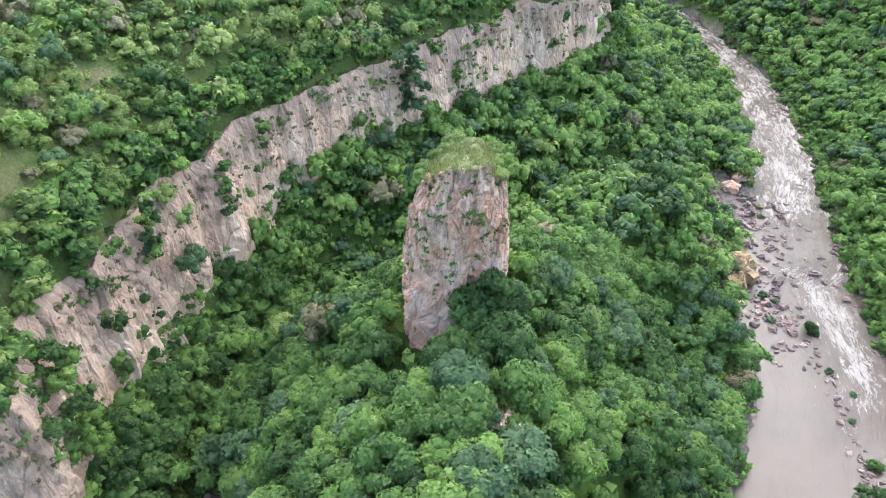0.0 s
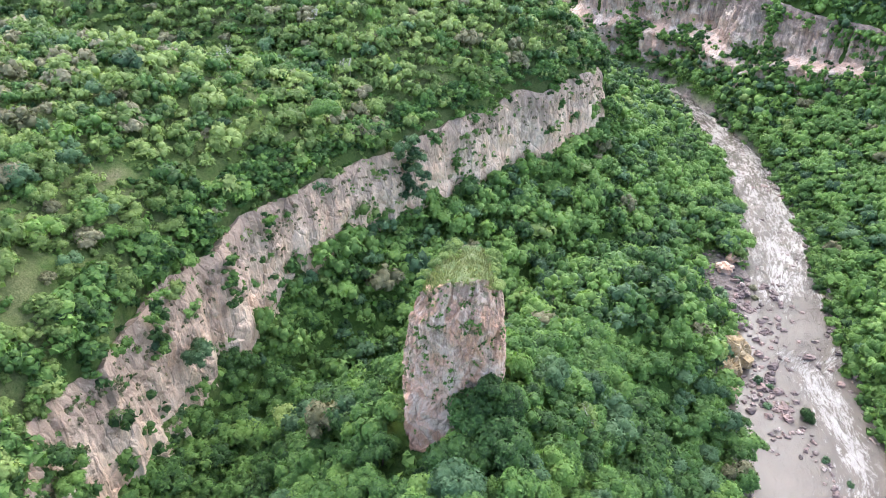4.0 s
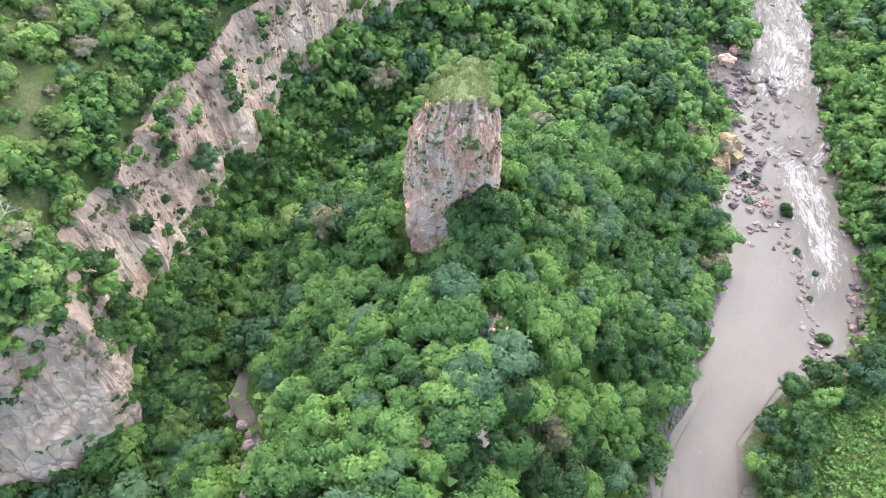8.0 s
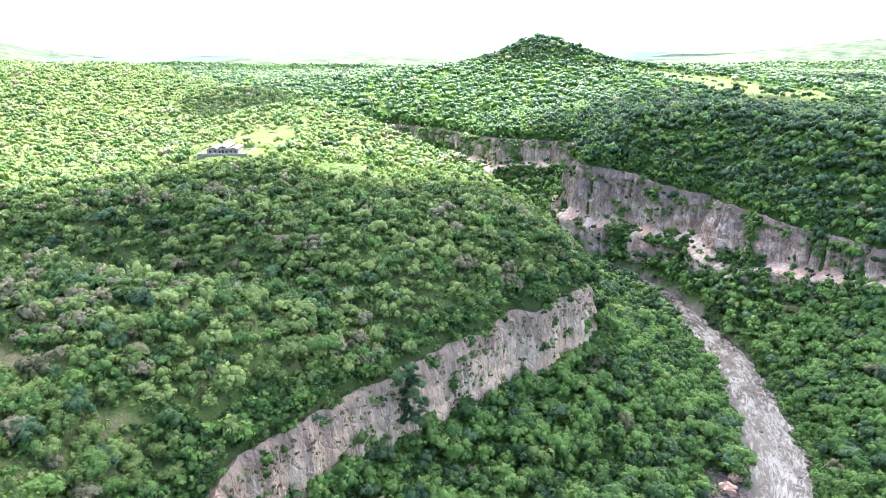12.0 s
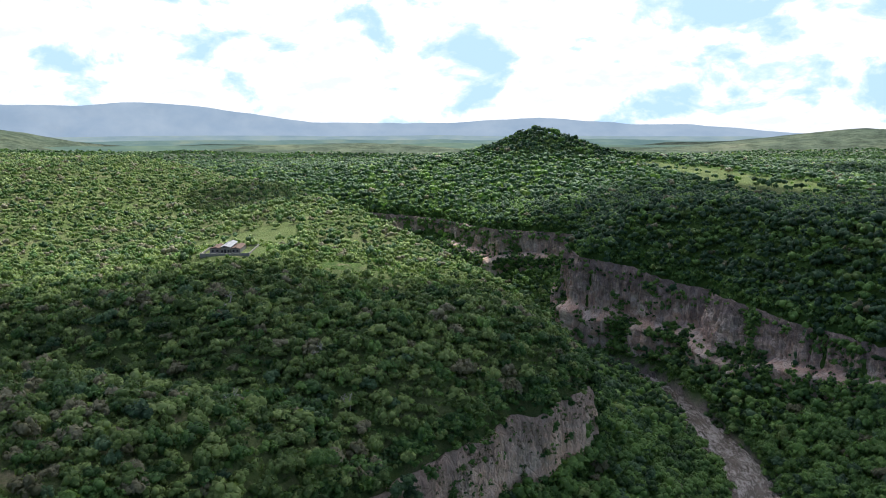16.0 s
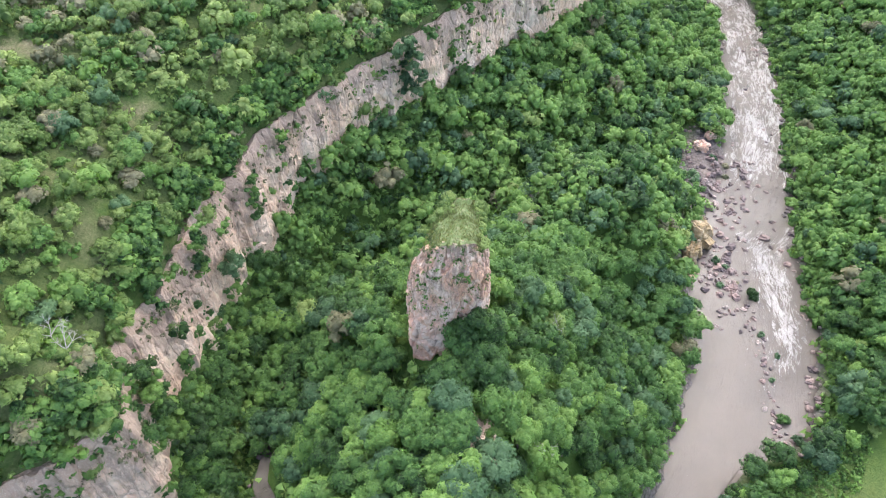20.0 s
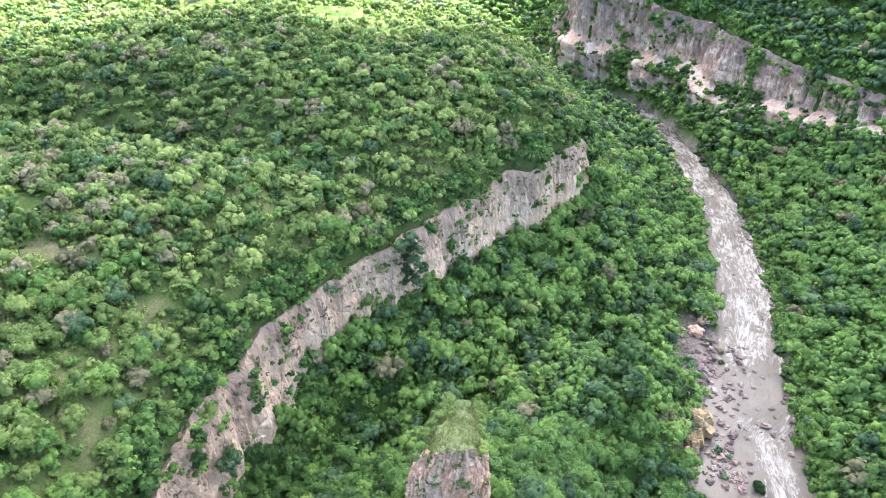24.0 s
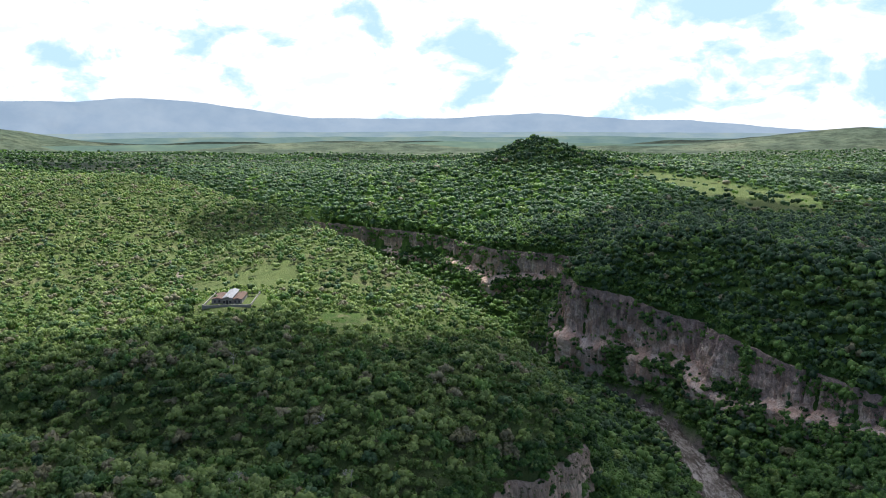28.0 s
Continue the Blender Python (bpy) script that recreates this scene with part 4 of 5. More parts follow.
def split_species(P, rng, blue=0.13, dry=0.018, yellow=0.025):
    k = rng.random(len(P))
    clump = fbm(P[:, 0], P[:, 1], 0 * k, 30, 3, 15.0)
    dryness = dry * (1 + inside(P[:, 0], P[:, 1], NEAR_LAND) * (2.4 + 7.0 * ease(clump, 0.1, 0.45)))
    # Extra blue share across the river puts distance haze into the leaf colour.
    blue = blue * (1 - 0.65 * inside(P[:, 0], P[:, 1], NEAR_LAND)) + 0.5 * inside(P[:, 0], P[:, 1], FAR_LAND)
    b, d = k < blue, (k >= blue) & (k < blue + dryness)
    # Extra yellow-green share on the plateau also puts its sunlight into leaf colour.
    w = (k >= blue + dryness) & (k < blue + dryness + yellow + 0.6 * inside(P[:, 0], P[:, 1], NEAR_LAND))
    return P[~(b | d | w)], P[b], P[d], P[w]


# the trees that stand nearest are things of their own
order = np.argsort(np.hypot(NEAR_TREES[:, 0], NEAR_TREES[:, 1] - 40))
SINGLE, NEAR_TREES = NEAR_TREES[order[:300]], NEAR_TREES[order[300:]]


def single_tree(template, material, label, k):
    top = new("tree")
    tagged(top, label, "tree", "trees on the ridge")
    tv, tq, tt, tn = template
    crown = new("crown", mesh_arrays("crown", tv, [tq, tt], material, True, None, tn))
    crown.parent = top
    trunk = new("trunk", trunk_mesh("trunk", 0.55, 0.055, np.random.default_rng(k), BARK, 4, 0.5))
    trunk.location = (0, 0, -0.45)
    trunk.parent = top
    return top


SPECIES = [(LEAVES, "broad-crowned green forest tree on the rocky ridge"), (LEAVES_BLUE, "blue-green leafy tree among the forest"),
           (LEAVES_YELLOW, "bright yellow-green leafy tree"), (LEAVES_DRY, "grey half-bare tree with dry twigs")]
makers = []
for k, tpl in enumerate(NEAR_CROWNS):
    makers.append(single_tree(tpl, SPECIES[0][0], SPECIES[0][1], k))
for k in (1, 2, 3):
    makers.append(single_tree(NEAR_CROWNS[k], SPECIES[k][0], SPECIES[k][1], 20 + k))
used = set()
for row in SINGLE:
    x, y, z, r, tint = row
    f = rng.random()
    k = int(rng.integers(0, 7)) if f < 0.86 else 7 if f < 0.97 else 8 if f < 0.985 else 9
    m = Matrix.LocRotScale((x, y, z), Euler((0, 0, rng.uniform(0, 6.28))), (r, r, r * rng.uniform(0.85, 1.25)))
    if k in used:
        t = copy_thing(makers[k], Matrix.Identity(4))
        t.matrix_basis = m
    else:
        makers[k].matrix_basis = m
        used.add(k)
for k, t in enumerate(makers):
    if k not in used:
        for o in list(t.children):
            bpy.data.objects.remove(o)
        bpy.data.objects.remove(t)

for places, templates, where in ((NEAR_TREES, SLOPE_CROWNS, "near the ridge"), (MID_TREES, MID_CROWNS, "on the slopes"), (FAR_TREES, FAR_CROWNS, "on the far slopes"), (OUTER_TREES, OUTER_CROWNS, "far off"), (HORIZON_TREES, HORIZON_CROWNS, "towards the horizon")):
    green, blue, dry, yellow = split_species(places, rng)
    joined_woods("forest", "dense green forest crowns " + where, green, templates, LEAVES, rng)
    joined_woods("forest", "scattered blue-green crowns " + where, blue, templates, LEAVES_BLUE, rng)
    joined_woods("forest", "scattered grey dry crowns " + where, dry, templates, LEAVES_DRY, rng)
    joined_woods("forest", "scattered yellow-green crowns " + where, yellow, templates, LEAVES_YELLOW, rng)


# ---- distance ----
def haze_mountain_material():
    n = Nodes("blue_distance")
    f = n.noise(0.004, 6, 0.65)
    # Haze put into the colour: a pale blue that glows by itself.
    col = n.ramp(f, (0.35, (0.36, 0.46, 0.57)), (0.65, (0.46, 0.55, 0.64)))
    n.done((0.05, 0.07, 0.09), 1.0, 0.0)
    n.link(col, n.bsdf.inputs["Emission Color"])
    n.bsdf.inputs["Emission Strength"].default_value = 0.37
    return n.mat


def build_mountains():
    a = np.radians(np.linspace(-48, 48, 260))
    deg = np.degrees(a)
    el = np.interp(deg, [-48, -38, -32, -27, -23.4, -19, -16.1, -10.1, -4, 0.7, 7.5, 11, 14.1, 19, 24, 30, 48], [1.1, 1.4, 1.3, 1.25, 1.6, 1.35, 0.9, 0.15, 0.1, 0.15, 0.55, 0.3, 0.02, 0.0, -0.5, -0.8, -0.8])
    el = el + 0.10 * fbm(deg, 0 * deg, 0 * deg, 3.0, 4, 1.0)
    R = 4700
    top = 165 + R * np.tan(np.radians(el))
    nv = 12
    f = np.linspace(0, 1, nv)
    Z = -60 + (top[:, None] + 60) * f
    rr = R - 500 * (1 - f)[None] + 60 * fbm(np.repeat(deg[:, None], nv, 1), Z * 0.02, Z * 0.01, 2.0, 3, 2.0)
    X, Y = rr * np.sin(a)[:, None], rr * np.cos(a)[:, None]
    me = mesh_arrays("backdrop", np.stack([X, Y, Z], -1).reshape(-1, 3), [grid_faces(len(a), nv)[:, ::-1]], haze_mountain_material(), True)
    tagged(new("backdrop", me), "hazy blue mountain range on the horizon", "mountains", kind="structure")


build_mountains()


def build_foothills(R, rise, wave, low, middle, high, glow, seed):
    a = np.radians(np.linspace(-50, 50, 240))
    deg = np.degrees(a)
    el = rise + wave * fbm(deg, 0 * deg, 0 * deg, 7.0, 5, seed)
    top = 165 + R * np.tan(np.radians(el))
    f = np.linspace(0, 1, 5)
    Z = 20 + (top[:, None] - 20) * f
    rr = R - 250 * (1 - f)[None] + 0 * Z
    X, Y = rr * np.sin(a)[:, None], rr * np.cos(a)[:, None]
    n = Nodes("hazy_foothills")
    # Haze put into a glowing colour, bluer and paler in the farther strips.
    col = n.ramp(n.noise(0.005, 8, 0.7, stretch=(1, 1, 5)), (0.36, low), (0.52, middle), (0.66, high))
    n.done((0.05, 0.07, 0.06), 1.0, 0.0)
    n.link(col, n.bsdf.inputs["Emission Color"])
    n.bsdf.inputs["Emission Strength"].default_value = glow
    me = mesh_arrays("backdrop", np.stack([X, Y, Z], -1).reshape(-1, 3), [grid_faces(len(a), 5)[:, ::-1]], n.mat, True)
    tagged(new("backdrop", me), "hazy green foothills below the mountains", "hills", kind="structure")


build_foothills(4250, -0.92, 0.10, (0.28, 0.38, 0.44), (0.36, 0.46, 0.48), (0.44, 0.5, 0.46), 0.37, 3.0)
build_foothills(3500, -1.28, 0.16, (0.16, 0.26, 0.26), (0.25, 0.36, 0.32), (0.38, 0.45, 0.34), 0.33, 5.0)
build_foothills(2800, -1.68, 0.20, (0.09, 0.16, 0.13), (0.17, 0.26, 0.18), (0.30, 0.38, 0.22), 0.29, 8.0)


def cloud_material():
    n = Nodes("cloudy_sky")
    big = n.noise(0.0017, 10, 0.58, stretch=(1, 1, 1.9), distort=0.25)
    under = n.noise(0.0035, 8, 0.6, stretch=(1, 1, 2.6))
    col = n.ramp(big, (0.38, (0.50, 0.70, 0.93)), (0.43, (0.66, 0.81, 0.96)), (0.465, (0.95, 0.97, 0.99)), (0.54, (1.0, 1.0, 1.0)))
    grey = n.math("MULTIPLY", n.ramp(under, (0.46, (0.0,)), (0.6, (0.8,))), n.ramp(big, (0.47, (0.0,)), (0.56, (1.0,))))
    col = n.mix(grey, col, (0.74, 0.77, 0.83))
    n.done((0, 0, 0), 1.0, 0.0)
    n.link(col, n.bsdf.inputs["Emission Color"])
    n.bsdf.inputs["Emission Strength"].default_value = 0.5
    return n.mat


def build_clouds():
    a = np.radians(np.linspace(-75, 75, 80))
    e = np.radians(np.linspace(-3, 28, 24))
    A, E = np.meshgrid(a, e, indexing="ij")
    R = 4850
    V = np.stack([R * np.cos(E) * np.sin(A), R * np.cos(E) * np.cos(A), 150 + R * np.sin(E)], -1).reshape(-1, 3)
    me = mesh_arrays("backdrop", V, [grid_faces(80, 24)[:, ::-1]], cloud_material(), True)
    tagged(new("backdrop", me), "bright sky with white cumulus clouds and blue gaps", "sky", kind="structure")


build_clouds()



# ---- clouds that shade the near gorge ----
def white_cloud_material():
    n = Nodes("cloud_white")
    f = n.noise(0.01, 6, 0.6)
    col = n.ramp(f, (0.3, (0.9, 0.91, 0.93)), (0.7, (0.95, 0.95, 0.96)))
    n.done(col, 1.0, 0.0)
    t = n.tree.nodes.new("ShaderNodeBsdfTranslucent")
    n.link(col, t.inputs["Color"])
    m = n.tree.nodes.new("ShaderNodeMixShader")
    m.inputs[0].default_value = 0.8
    n.link(n.bsdf.outputs[0], m.inputs[1])
    n.link(t.outputs[0], m.inputs[2])
    n.link(m.outputs[0], n.tree.nodes["Material Output"].inputs["Surface"])
    return n.mat


CLOUD = white_cloud_material()


def cumulus(over_x, over_y, rx, ry, height, seed):
    """A heaped cloud with a flat base, so placed that its shadow falls round a place on the ground."""
    reach = (height - 60) / math.tan(radians(SUN_ELEVATION))
    a = radians(SUN_TURN)
    cx, cy = over_x + reach * math.sin(a), over_y + reach * math.cos(a)
    nu, nv = 96, 40
    A, E = np.meshgrid(np.linspace(0, 2 * np.pi, nu, endpoint=False), np.linspace(-0.5 * np.pi, 0.5 * np.pi, nv), indexing="ij")
    x, y, z = np.cos(E) * np.cos(A), np.cos(E) * np.sin(A), np.sin(E)
    v, b = cells(x * 3, y * 3, z * 3, 1.0, seed)
    r = 1 + 0.22 * fbm(x, y, z, 0.9, 3, seed) + 0.12 * ease(b, 0, 0.5)
    V = np.stack([cx + rx * r * x, cy + ry * r * y, height + 0.28 * rx * r * np.where(z < 0, 0.25 * z, z)], -1).reshape(-1, 3)
    i = np.arange(nu * nv).reshape(nu, nv)
    n = np.roll(i, -1, 0)
    q = np.stack([i[:, :-1], n[:, :-1], n[:, 1:], i[:, 1:]], -1).reshape(-1, 4)
    tagged(new("cloud", mesh_arrays("cloud", V, [q], CLOUD, True)), "heaped white cumulus cloud in the sky", "cloud", "clouds")


cumulus(-40, 0, 540, 272, 1150, 3.0)
cumulus(152, 250, 150, 120, 1180, 5.0)
cumulus(415, 520, 370, 300, 1200, 7.0)
cumulus(-128, 550, 78, 64, 1100, 9.0)
cumulus(175, 1090, 125, 115, 1150, 11.0)
cumulus(900, 1120, 340, 130, 1150, 13.0)
cumulus(-470, 1050, 170, 60, 1150, 15.0)
cumulus(60, 1900, 420, 110, 1150, 17.0)
cumulus(-900, 1700, 260, 90, 1150, 19.0)


# ---- shrubs on the rims, ledges and the open plateau ----
def face_shrubs(face, count, low, high, radius, rng, patch):
    """Places on a rock face where plants hold on: in clumps, more of them towards the top."""
    P, N, f = face
    n, m, _ = P.shape
    out = []
    while len(out) < count:
        i, j = int(rng.integers(1, n - 1)), int(rng.integers(0, m))
        p = P[i, j]
        clump = float(fbm(np.array(p[0]), np.array(p[1]), np.array(p[2] * 0.5), patch, 3, 8.0))
        shelf = P[i, max(j - 2, 0)] - P[i, min(j + 2, m - 1)]
        flat = np.hypot(shelf[0], shelf[1]) / (abs(shelf[2]) + 0.3)
        if low < f[j] < high and (clump > 0.24 or flat > 0.75) and rng.random() < 0.25 + 0.75 * f[j]:
            r = radius * rng.uniform(0.5, 1.2)
            out.append((p[0] + N[i, 0] * 0.1, p[1] + N[i, 1] * 0.1, p[2] - r * 0.35, r, rng.uniform(0.1, 0.75)))
    return np.array(out)


TINY = [crown_template(RNG, 4, 24, 0.31, 1.0, 1) for _ in range(5)]


def rim_shrubs(line, count, lo, hi, radius, rng, y0, y1):
    line = np.array([p for p in line if y0 < p[1] < y1])
    s = np.concatenate([[0], np.cumsum(np.hypot(*np.diff(line, axis=0).T))])
    u = rng.uniform(0, s[-1], count)
    x, y = np.interp(u, s, line[:, 0]), np.interp(u, s, line[:, 1])
    tx, ty = np.interp(u + 0.5, s, line[:, 0]) - x, np.interp(u + 0.5, s, line[:, 1]) - y
    L = np.hypot(tx, ty) + 1e-6
    d = rng.uniform(lo, hi, count)
    x, y = x - ty / L * d, y + tx / L * d
    r = radius * rng.uniform(0.5, 1.4, count)
    return np.stack([x, y, np.where(d > 0, land(x, y) + 0.75, land(x, y)) + 0.15 * r, r, rng.uniform(0.15, 0.95, count)], 1)


rng = np.random.default_rng(33)
joined_woods("shrubs", "green shrubs along the cliff edge", rim_shrubs(RIM, 1500, -1.0, 8.0, 2.0, rng, 35, 330), SHRUBS, LEAVES, rng, "shrubs")
joined_woods("shrubs", "green bushes at the cliff foot", rim_shrubs(RIM, 620, -7.5, -2.4, 2.1, rng, 35, 280), SHRUBS, LEAVES, rng, "shrubs")
joined_woods("shrubs", "shrubs along the far cliff edge", rim_shrubs(FAR_RIM, 2600, -16.0, 2.0, 3.0, rng, 262, 960), TINY, LEAVES, rng, "shrubs")
joined_woods("shrubs", "shrubs rooted on the pale cliff face", face_shrubs(CLIFF_A, 170, 0.3, 0.98, 0.9, rng, 9.0), TINY, LEAVES, rng, "shrubs")
joined_woods("shrubs", "dark shrubs on the ledges of the far cliff", face_shrubs(CLIFF_B, 320, 0.1, 0.97, 3.0, rng, 24.0), TINY, LEAVES, rng, "shrubs")


def ledge_band(face, middle, wave, width, count, radius, rng, seed):
    """Plants along an uneven ledge that crosses a rock face."""
    P, N, f = face
    n, m, _ = P.shape
    out = []
    while len(out) < count:
        i = int(rng.integers(1, n - 1))
        c = float(fbm(np.array(i * 1.5), np.array(0.0), np.array(0.0), 60, 3, seed))
        g = middle + wave * c + rng.normal(0, width)
        if not 0 < g < 0.97 or (c < -0.25 and rng.random() < 0.8):
            continue
        j = int(g * (m - 1))
        r = radius * rng.uniform(0.5, 1.3)
        out.append((P[i, j, 0] + N[i, 0] * 0.2 * r, P[i, j, 1] + N[i, 1] * 0.2 * r, P[i, j, 2] - 0.3 * r, r, rng.uniform(0.02, 0.6)))
    return np.array(out)


joined_woods("shrubs", "dark green band of bushes on the far cliff's ledge", ledge_band(CLIFF_B, 0.42, 0.16, 0.055, 2300, 3.0, rng, 2.0), FAR_CROWNS, LEAVES, rng, "shrubs")
joined_woods("shrubs", "dark trees climbing the foot of the far cliff", ledge_band(CLIFF_B, 0.12, 0.22, 0.08, 800, 3.8, rng, 5.0), FAR_CROWNS, LEAVES, rng, "shrubs")
joined_woods("shrubs", "bushes hanging over the far cliff's edge", ledge_band(CLIFF_B, 0.92, 0.14, 0.05, 420, 3.0, rng, 7.0), FAR_CROWNS, LEAVES, rng, "shrubs")
joined_woods("shrubs", "bushes climbing the foot of the pale cliff", ledge_band(CLIFF_A, 0.12, 0.2, 0.07, 190, 1.9, rng, 8.0), SHRUBS, LEAVES, rng, "shrubs")
joined_woods("shrubs", "dry grey shrubs under the pale cliff's edge", ledge_band(CLIFF_A, 0.84, 0.16, 0.10, 520, 0.75, rng, 9.0), TINY, LEAVES_DRY, rng, "shrubs")


def gully_plants(face, columns, each, radius, rng):
    """Plants that run down a rock face in its gullies."""
    P, N, f = face
    n, m, _ = P.shape
    out = []
    for c, top, low in columns:
        for _ in range(each):
            g = rng.uniform(low, top)
            i = int(np.clip(c * n + 10 * (g - 0.5) + rng.normal(0, 3.2), 1, n - 2))
            j = int(g * (m - 1))
            r = radius * rng.uniform(0.5, 1.3)
            out.append((P[i, j, 0] + N[i, 0] * 0.2 * r, P[i, j, 1] + N[i, 1] * 0.2 * r, P[i, j, 2] - 0.3 * r, r, rng.uniform(0.02, 0.6)))
    return np.array(out)


joined_woods("shrubs", "dark trees filling the gullies of the far cliff", gully_plants(CLIFF_B, [(0.12, 0.98, 0.5), (0.24, 0.7, 0.1), (0.33, 0.98, 0.4), (0.45, 0.98, 0.0), (0.52, 0.98, 0.2), (0.6, 0.98, 0.0), (0.68, 0.98, 0.3), (0.76, 0.98, 0.0), (0.88, 0.98, 0.2)], 60, 3.2, rng), FAR_CROWNS, LEAVES, rng, "shrubs")


def thicket(x, y, spread_x, spread_y, z0, z1, count, radius, rng):
    px, py = x + rng.normal(0, spread_x, count), y + rng.normal(0, spread_y, count)
    g = np.maximum(land(px, py), rng.uniform(z0, z1, count))
    r = radius * rng.uniform(0.6, 1.3, count)
    return np.stack([px, py, g, r, rng.uniform(0.1, 0.7, count)], 1)


joined_woods("shrubs", "dark green thicket in the break of the cliff", thicket(-56, 70, 2.2, 3.5, 30, 50, 34, 2.1, rng), SLOPE_CROWNS, LEAVES, rng, "shrubs")
joined_woods("shrubs", "green thicket climbing the foot of the rock pillar", thicket(7.5, 78.6, 1.8, 1.0, 47, 55, 26, 1.5, rng), SLOPE_CROWNS, LEAVES, rng, "shrubs")
joined_woods("shrubs", "low green bushes at the foot of the rock pillar", thicket(-3.0, 75.0, 2.4, 2.2, 34, 39, 22, 1.1, rng), SLOPE_CROWNS, LEAVES, rng, "shrubs")
for cx, cy, z0, z1, count in ((-51.6, 103.5, 42, 55, 26), (-45.6, 127.5, 36, 47, 24), (-40.2, 143.5, 44, 50, 9), (3.5, 201.5, 35, 42, 12)):
    joined_woods("shrubs", "dark green bushes hanging down the pale cliff face", thicket(cx, cy, 0.5, 1.3, z0, z1, count, 1.25, rng), SHRUBS, LEAVES, rng, "shrubs")
joined_woods("shrubs", "dark green thicket in the cliff gully", thicket(-9, 185, 2.6, 2.6, 30, 52, 30, 2.0, rng), SLOPE_CROWNS, LEAVES_BLUE, rng, "shrubs")
joined_woods("shrubs", "tall dark trees at the cliff corner", thicket(62, 268, 3.0, 8.0, 25, 50, 30, 2.6, rng), MID_CROWNS, LEAVES, rng, "shrubs")


def undergrowth(x0, x1, y0, y1, step, radius, rng, where):
    x, y = scatter(x0, x1, y0, y1, step, rng, 0.5)
    keep = where(x, y) & (np.abs(x) < 0.7 * np.maximum(y, 0) + 46)
    x, y = x[keep], y[keep]
    r = radius * rng.uniform(0.5, 1.4, len(x))
    return np.stack([x, y, land(x, y) - 0.1 * r, r, rng.uniform(0.3, 0.99, len(x))], 1)


# Leaf tint scaled down: the shade between the crowns is put into colour.
joined_woods("undergrowth", "undergrowth between the gorge trees, leaf colour darkened for the shaded gaps", np.array((1, 1, 1, 1, 0.35)) * undergrowth(-90, 190, -10, 330, 4.2, 2.2, rng, lambda x, y: ~inside(x, y, NEAR_LAND) & ~inside(x, y, RIVER) & (np.hypot((x - 1.6) / 9, (y - 86) / 13) > 1) & (np.hypot((x - 92) / 14, (y - 186) / 34) > 1) & (to_line(x, y, CREEK)[0] > 2.5) & ~(~inside(x, y, WEST) & (y < 84))), TINY, LEAVES, rng, "shrubs")
joined_woods("undergrowth", "dark undergrowth between the trees across the river", np.array((1, 1, 1, 1, 0.3)) * undergrowth(100, 420, 120, 620, 4.6, 2.7, rng, lambda x, y: inside(x, y, FAR_LAND) & (to_line(x, y, FAR_RIM)[0] < 130)), TINY, LEAVES, rng, "shrubs")
joined_woods("undergrowth", "dark undergrowth on the slope above the far bank", np.array((1, 1, 1, 1, 0.3)) * undergrowth(60, 330, 90, 520, 4.4, 2.3, rng, lambda x, y: ~inside(x, y, FAR_LAND) & ~inside(x, y, WEST) & ~inside(x, y, RIVER)), TINY, LEAVES, rng, "shrubs")
joined_woods("shrubs", "trees leaning over the river from its bank", rim_shrubs(BANK_RIGHT, 330, -5.5, 1.2, 2.6, rng, 118, 430), SHRUBS, LEAVES, rng, "shrubs")
LOW_SHRUBS = undergrowth(-230, 60, 20, 360, 3.3, 1.55, rng, lambda x, y: inside(x, y, NEAR_LAND) & (np.hypot((x + 67) / 1.8, (y - 96) / 6) > 1) & (np.hypot((x + 98) / 15, (y - 328) / 15) > 1))
LOW_SHRUBS = LOW_SHRUBS[rng.random(len(LOW_SHRUBS)) > 0.75 * bare(LOW_SHRUBS[:, 0], LOW_SHRUBS[:, 1])]
joined_woods("shrubs", "low green shrubs on the open plateau", LOW_SHRUBS[::3], TINY, LEAVES, rng, "shrubs")
joined_woods("shrubs", "low yellow-green shrubs on the open plateau", np.concatenate([LOW_SHRUBS[1::3], LOW_SHRUBS[2::3]]), TINY, LEAVES_YELLOW, rng, "shrubs")


# ---- boulders and rocks ----
def rock_mesh(name, rng, material, seed, squash=(1, 1, 0.7), rough=0.24, n=14):
    A, E = np.meshgrid(np.linspace(0, 2 * np.pi, n, endpoint=False), np.linspace(-0.5 * np.pi, 0.5 * np.pi, n // 2 + 2), indexing="ij")
    x, y, z = np.cos(E) * np.cos(A), np.cos(E) * np.sin(A), np.sin(E)
    v, b = cells(x * 2, y * 2, z * 2, 1.3, seed)
    r = 1 + rough * (v - 0.5) * 1.6 + rough * 0.7 * fbm(x, y, z, 0.8, 3, seed)
    p = 0.75
    x, y, z = (np.sign(q) * np.abs(q) ** p for q in (x, y, z))
    V = np.stack([x * r * squash[0], y * r * squash[1], z * r * squash[2]], -1).reshape(-1, 3)
    m = n // 2 + 2
    i = np.arange(n * m).reshape(n, m)
    k = np.roll(i, -1, 0)
    q = np.stack([i[:, :-1], k[:, :-1], k[:, 1:], i[:, 1:]], -1).reshape(-1, 4)
    return mesh_arrays(name, V, [q], material, False)


BOULDER_MESHES = [rock_mesh("boulder", rng, BOULDER, 1.7 * k + 0.3, (1, rng.uniform(0.6, 1.0), rng.uniform(0.5, 0.8)), 0.3) for k in range(9)]


BOULDERS = []


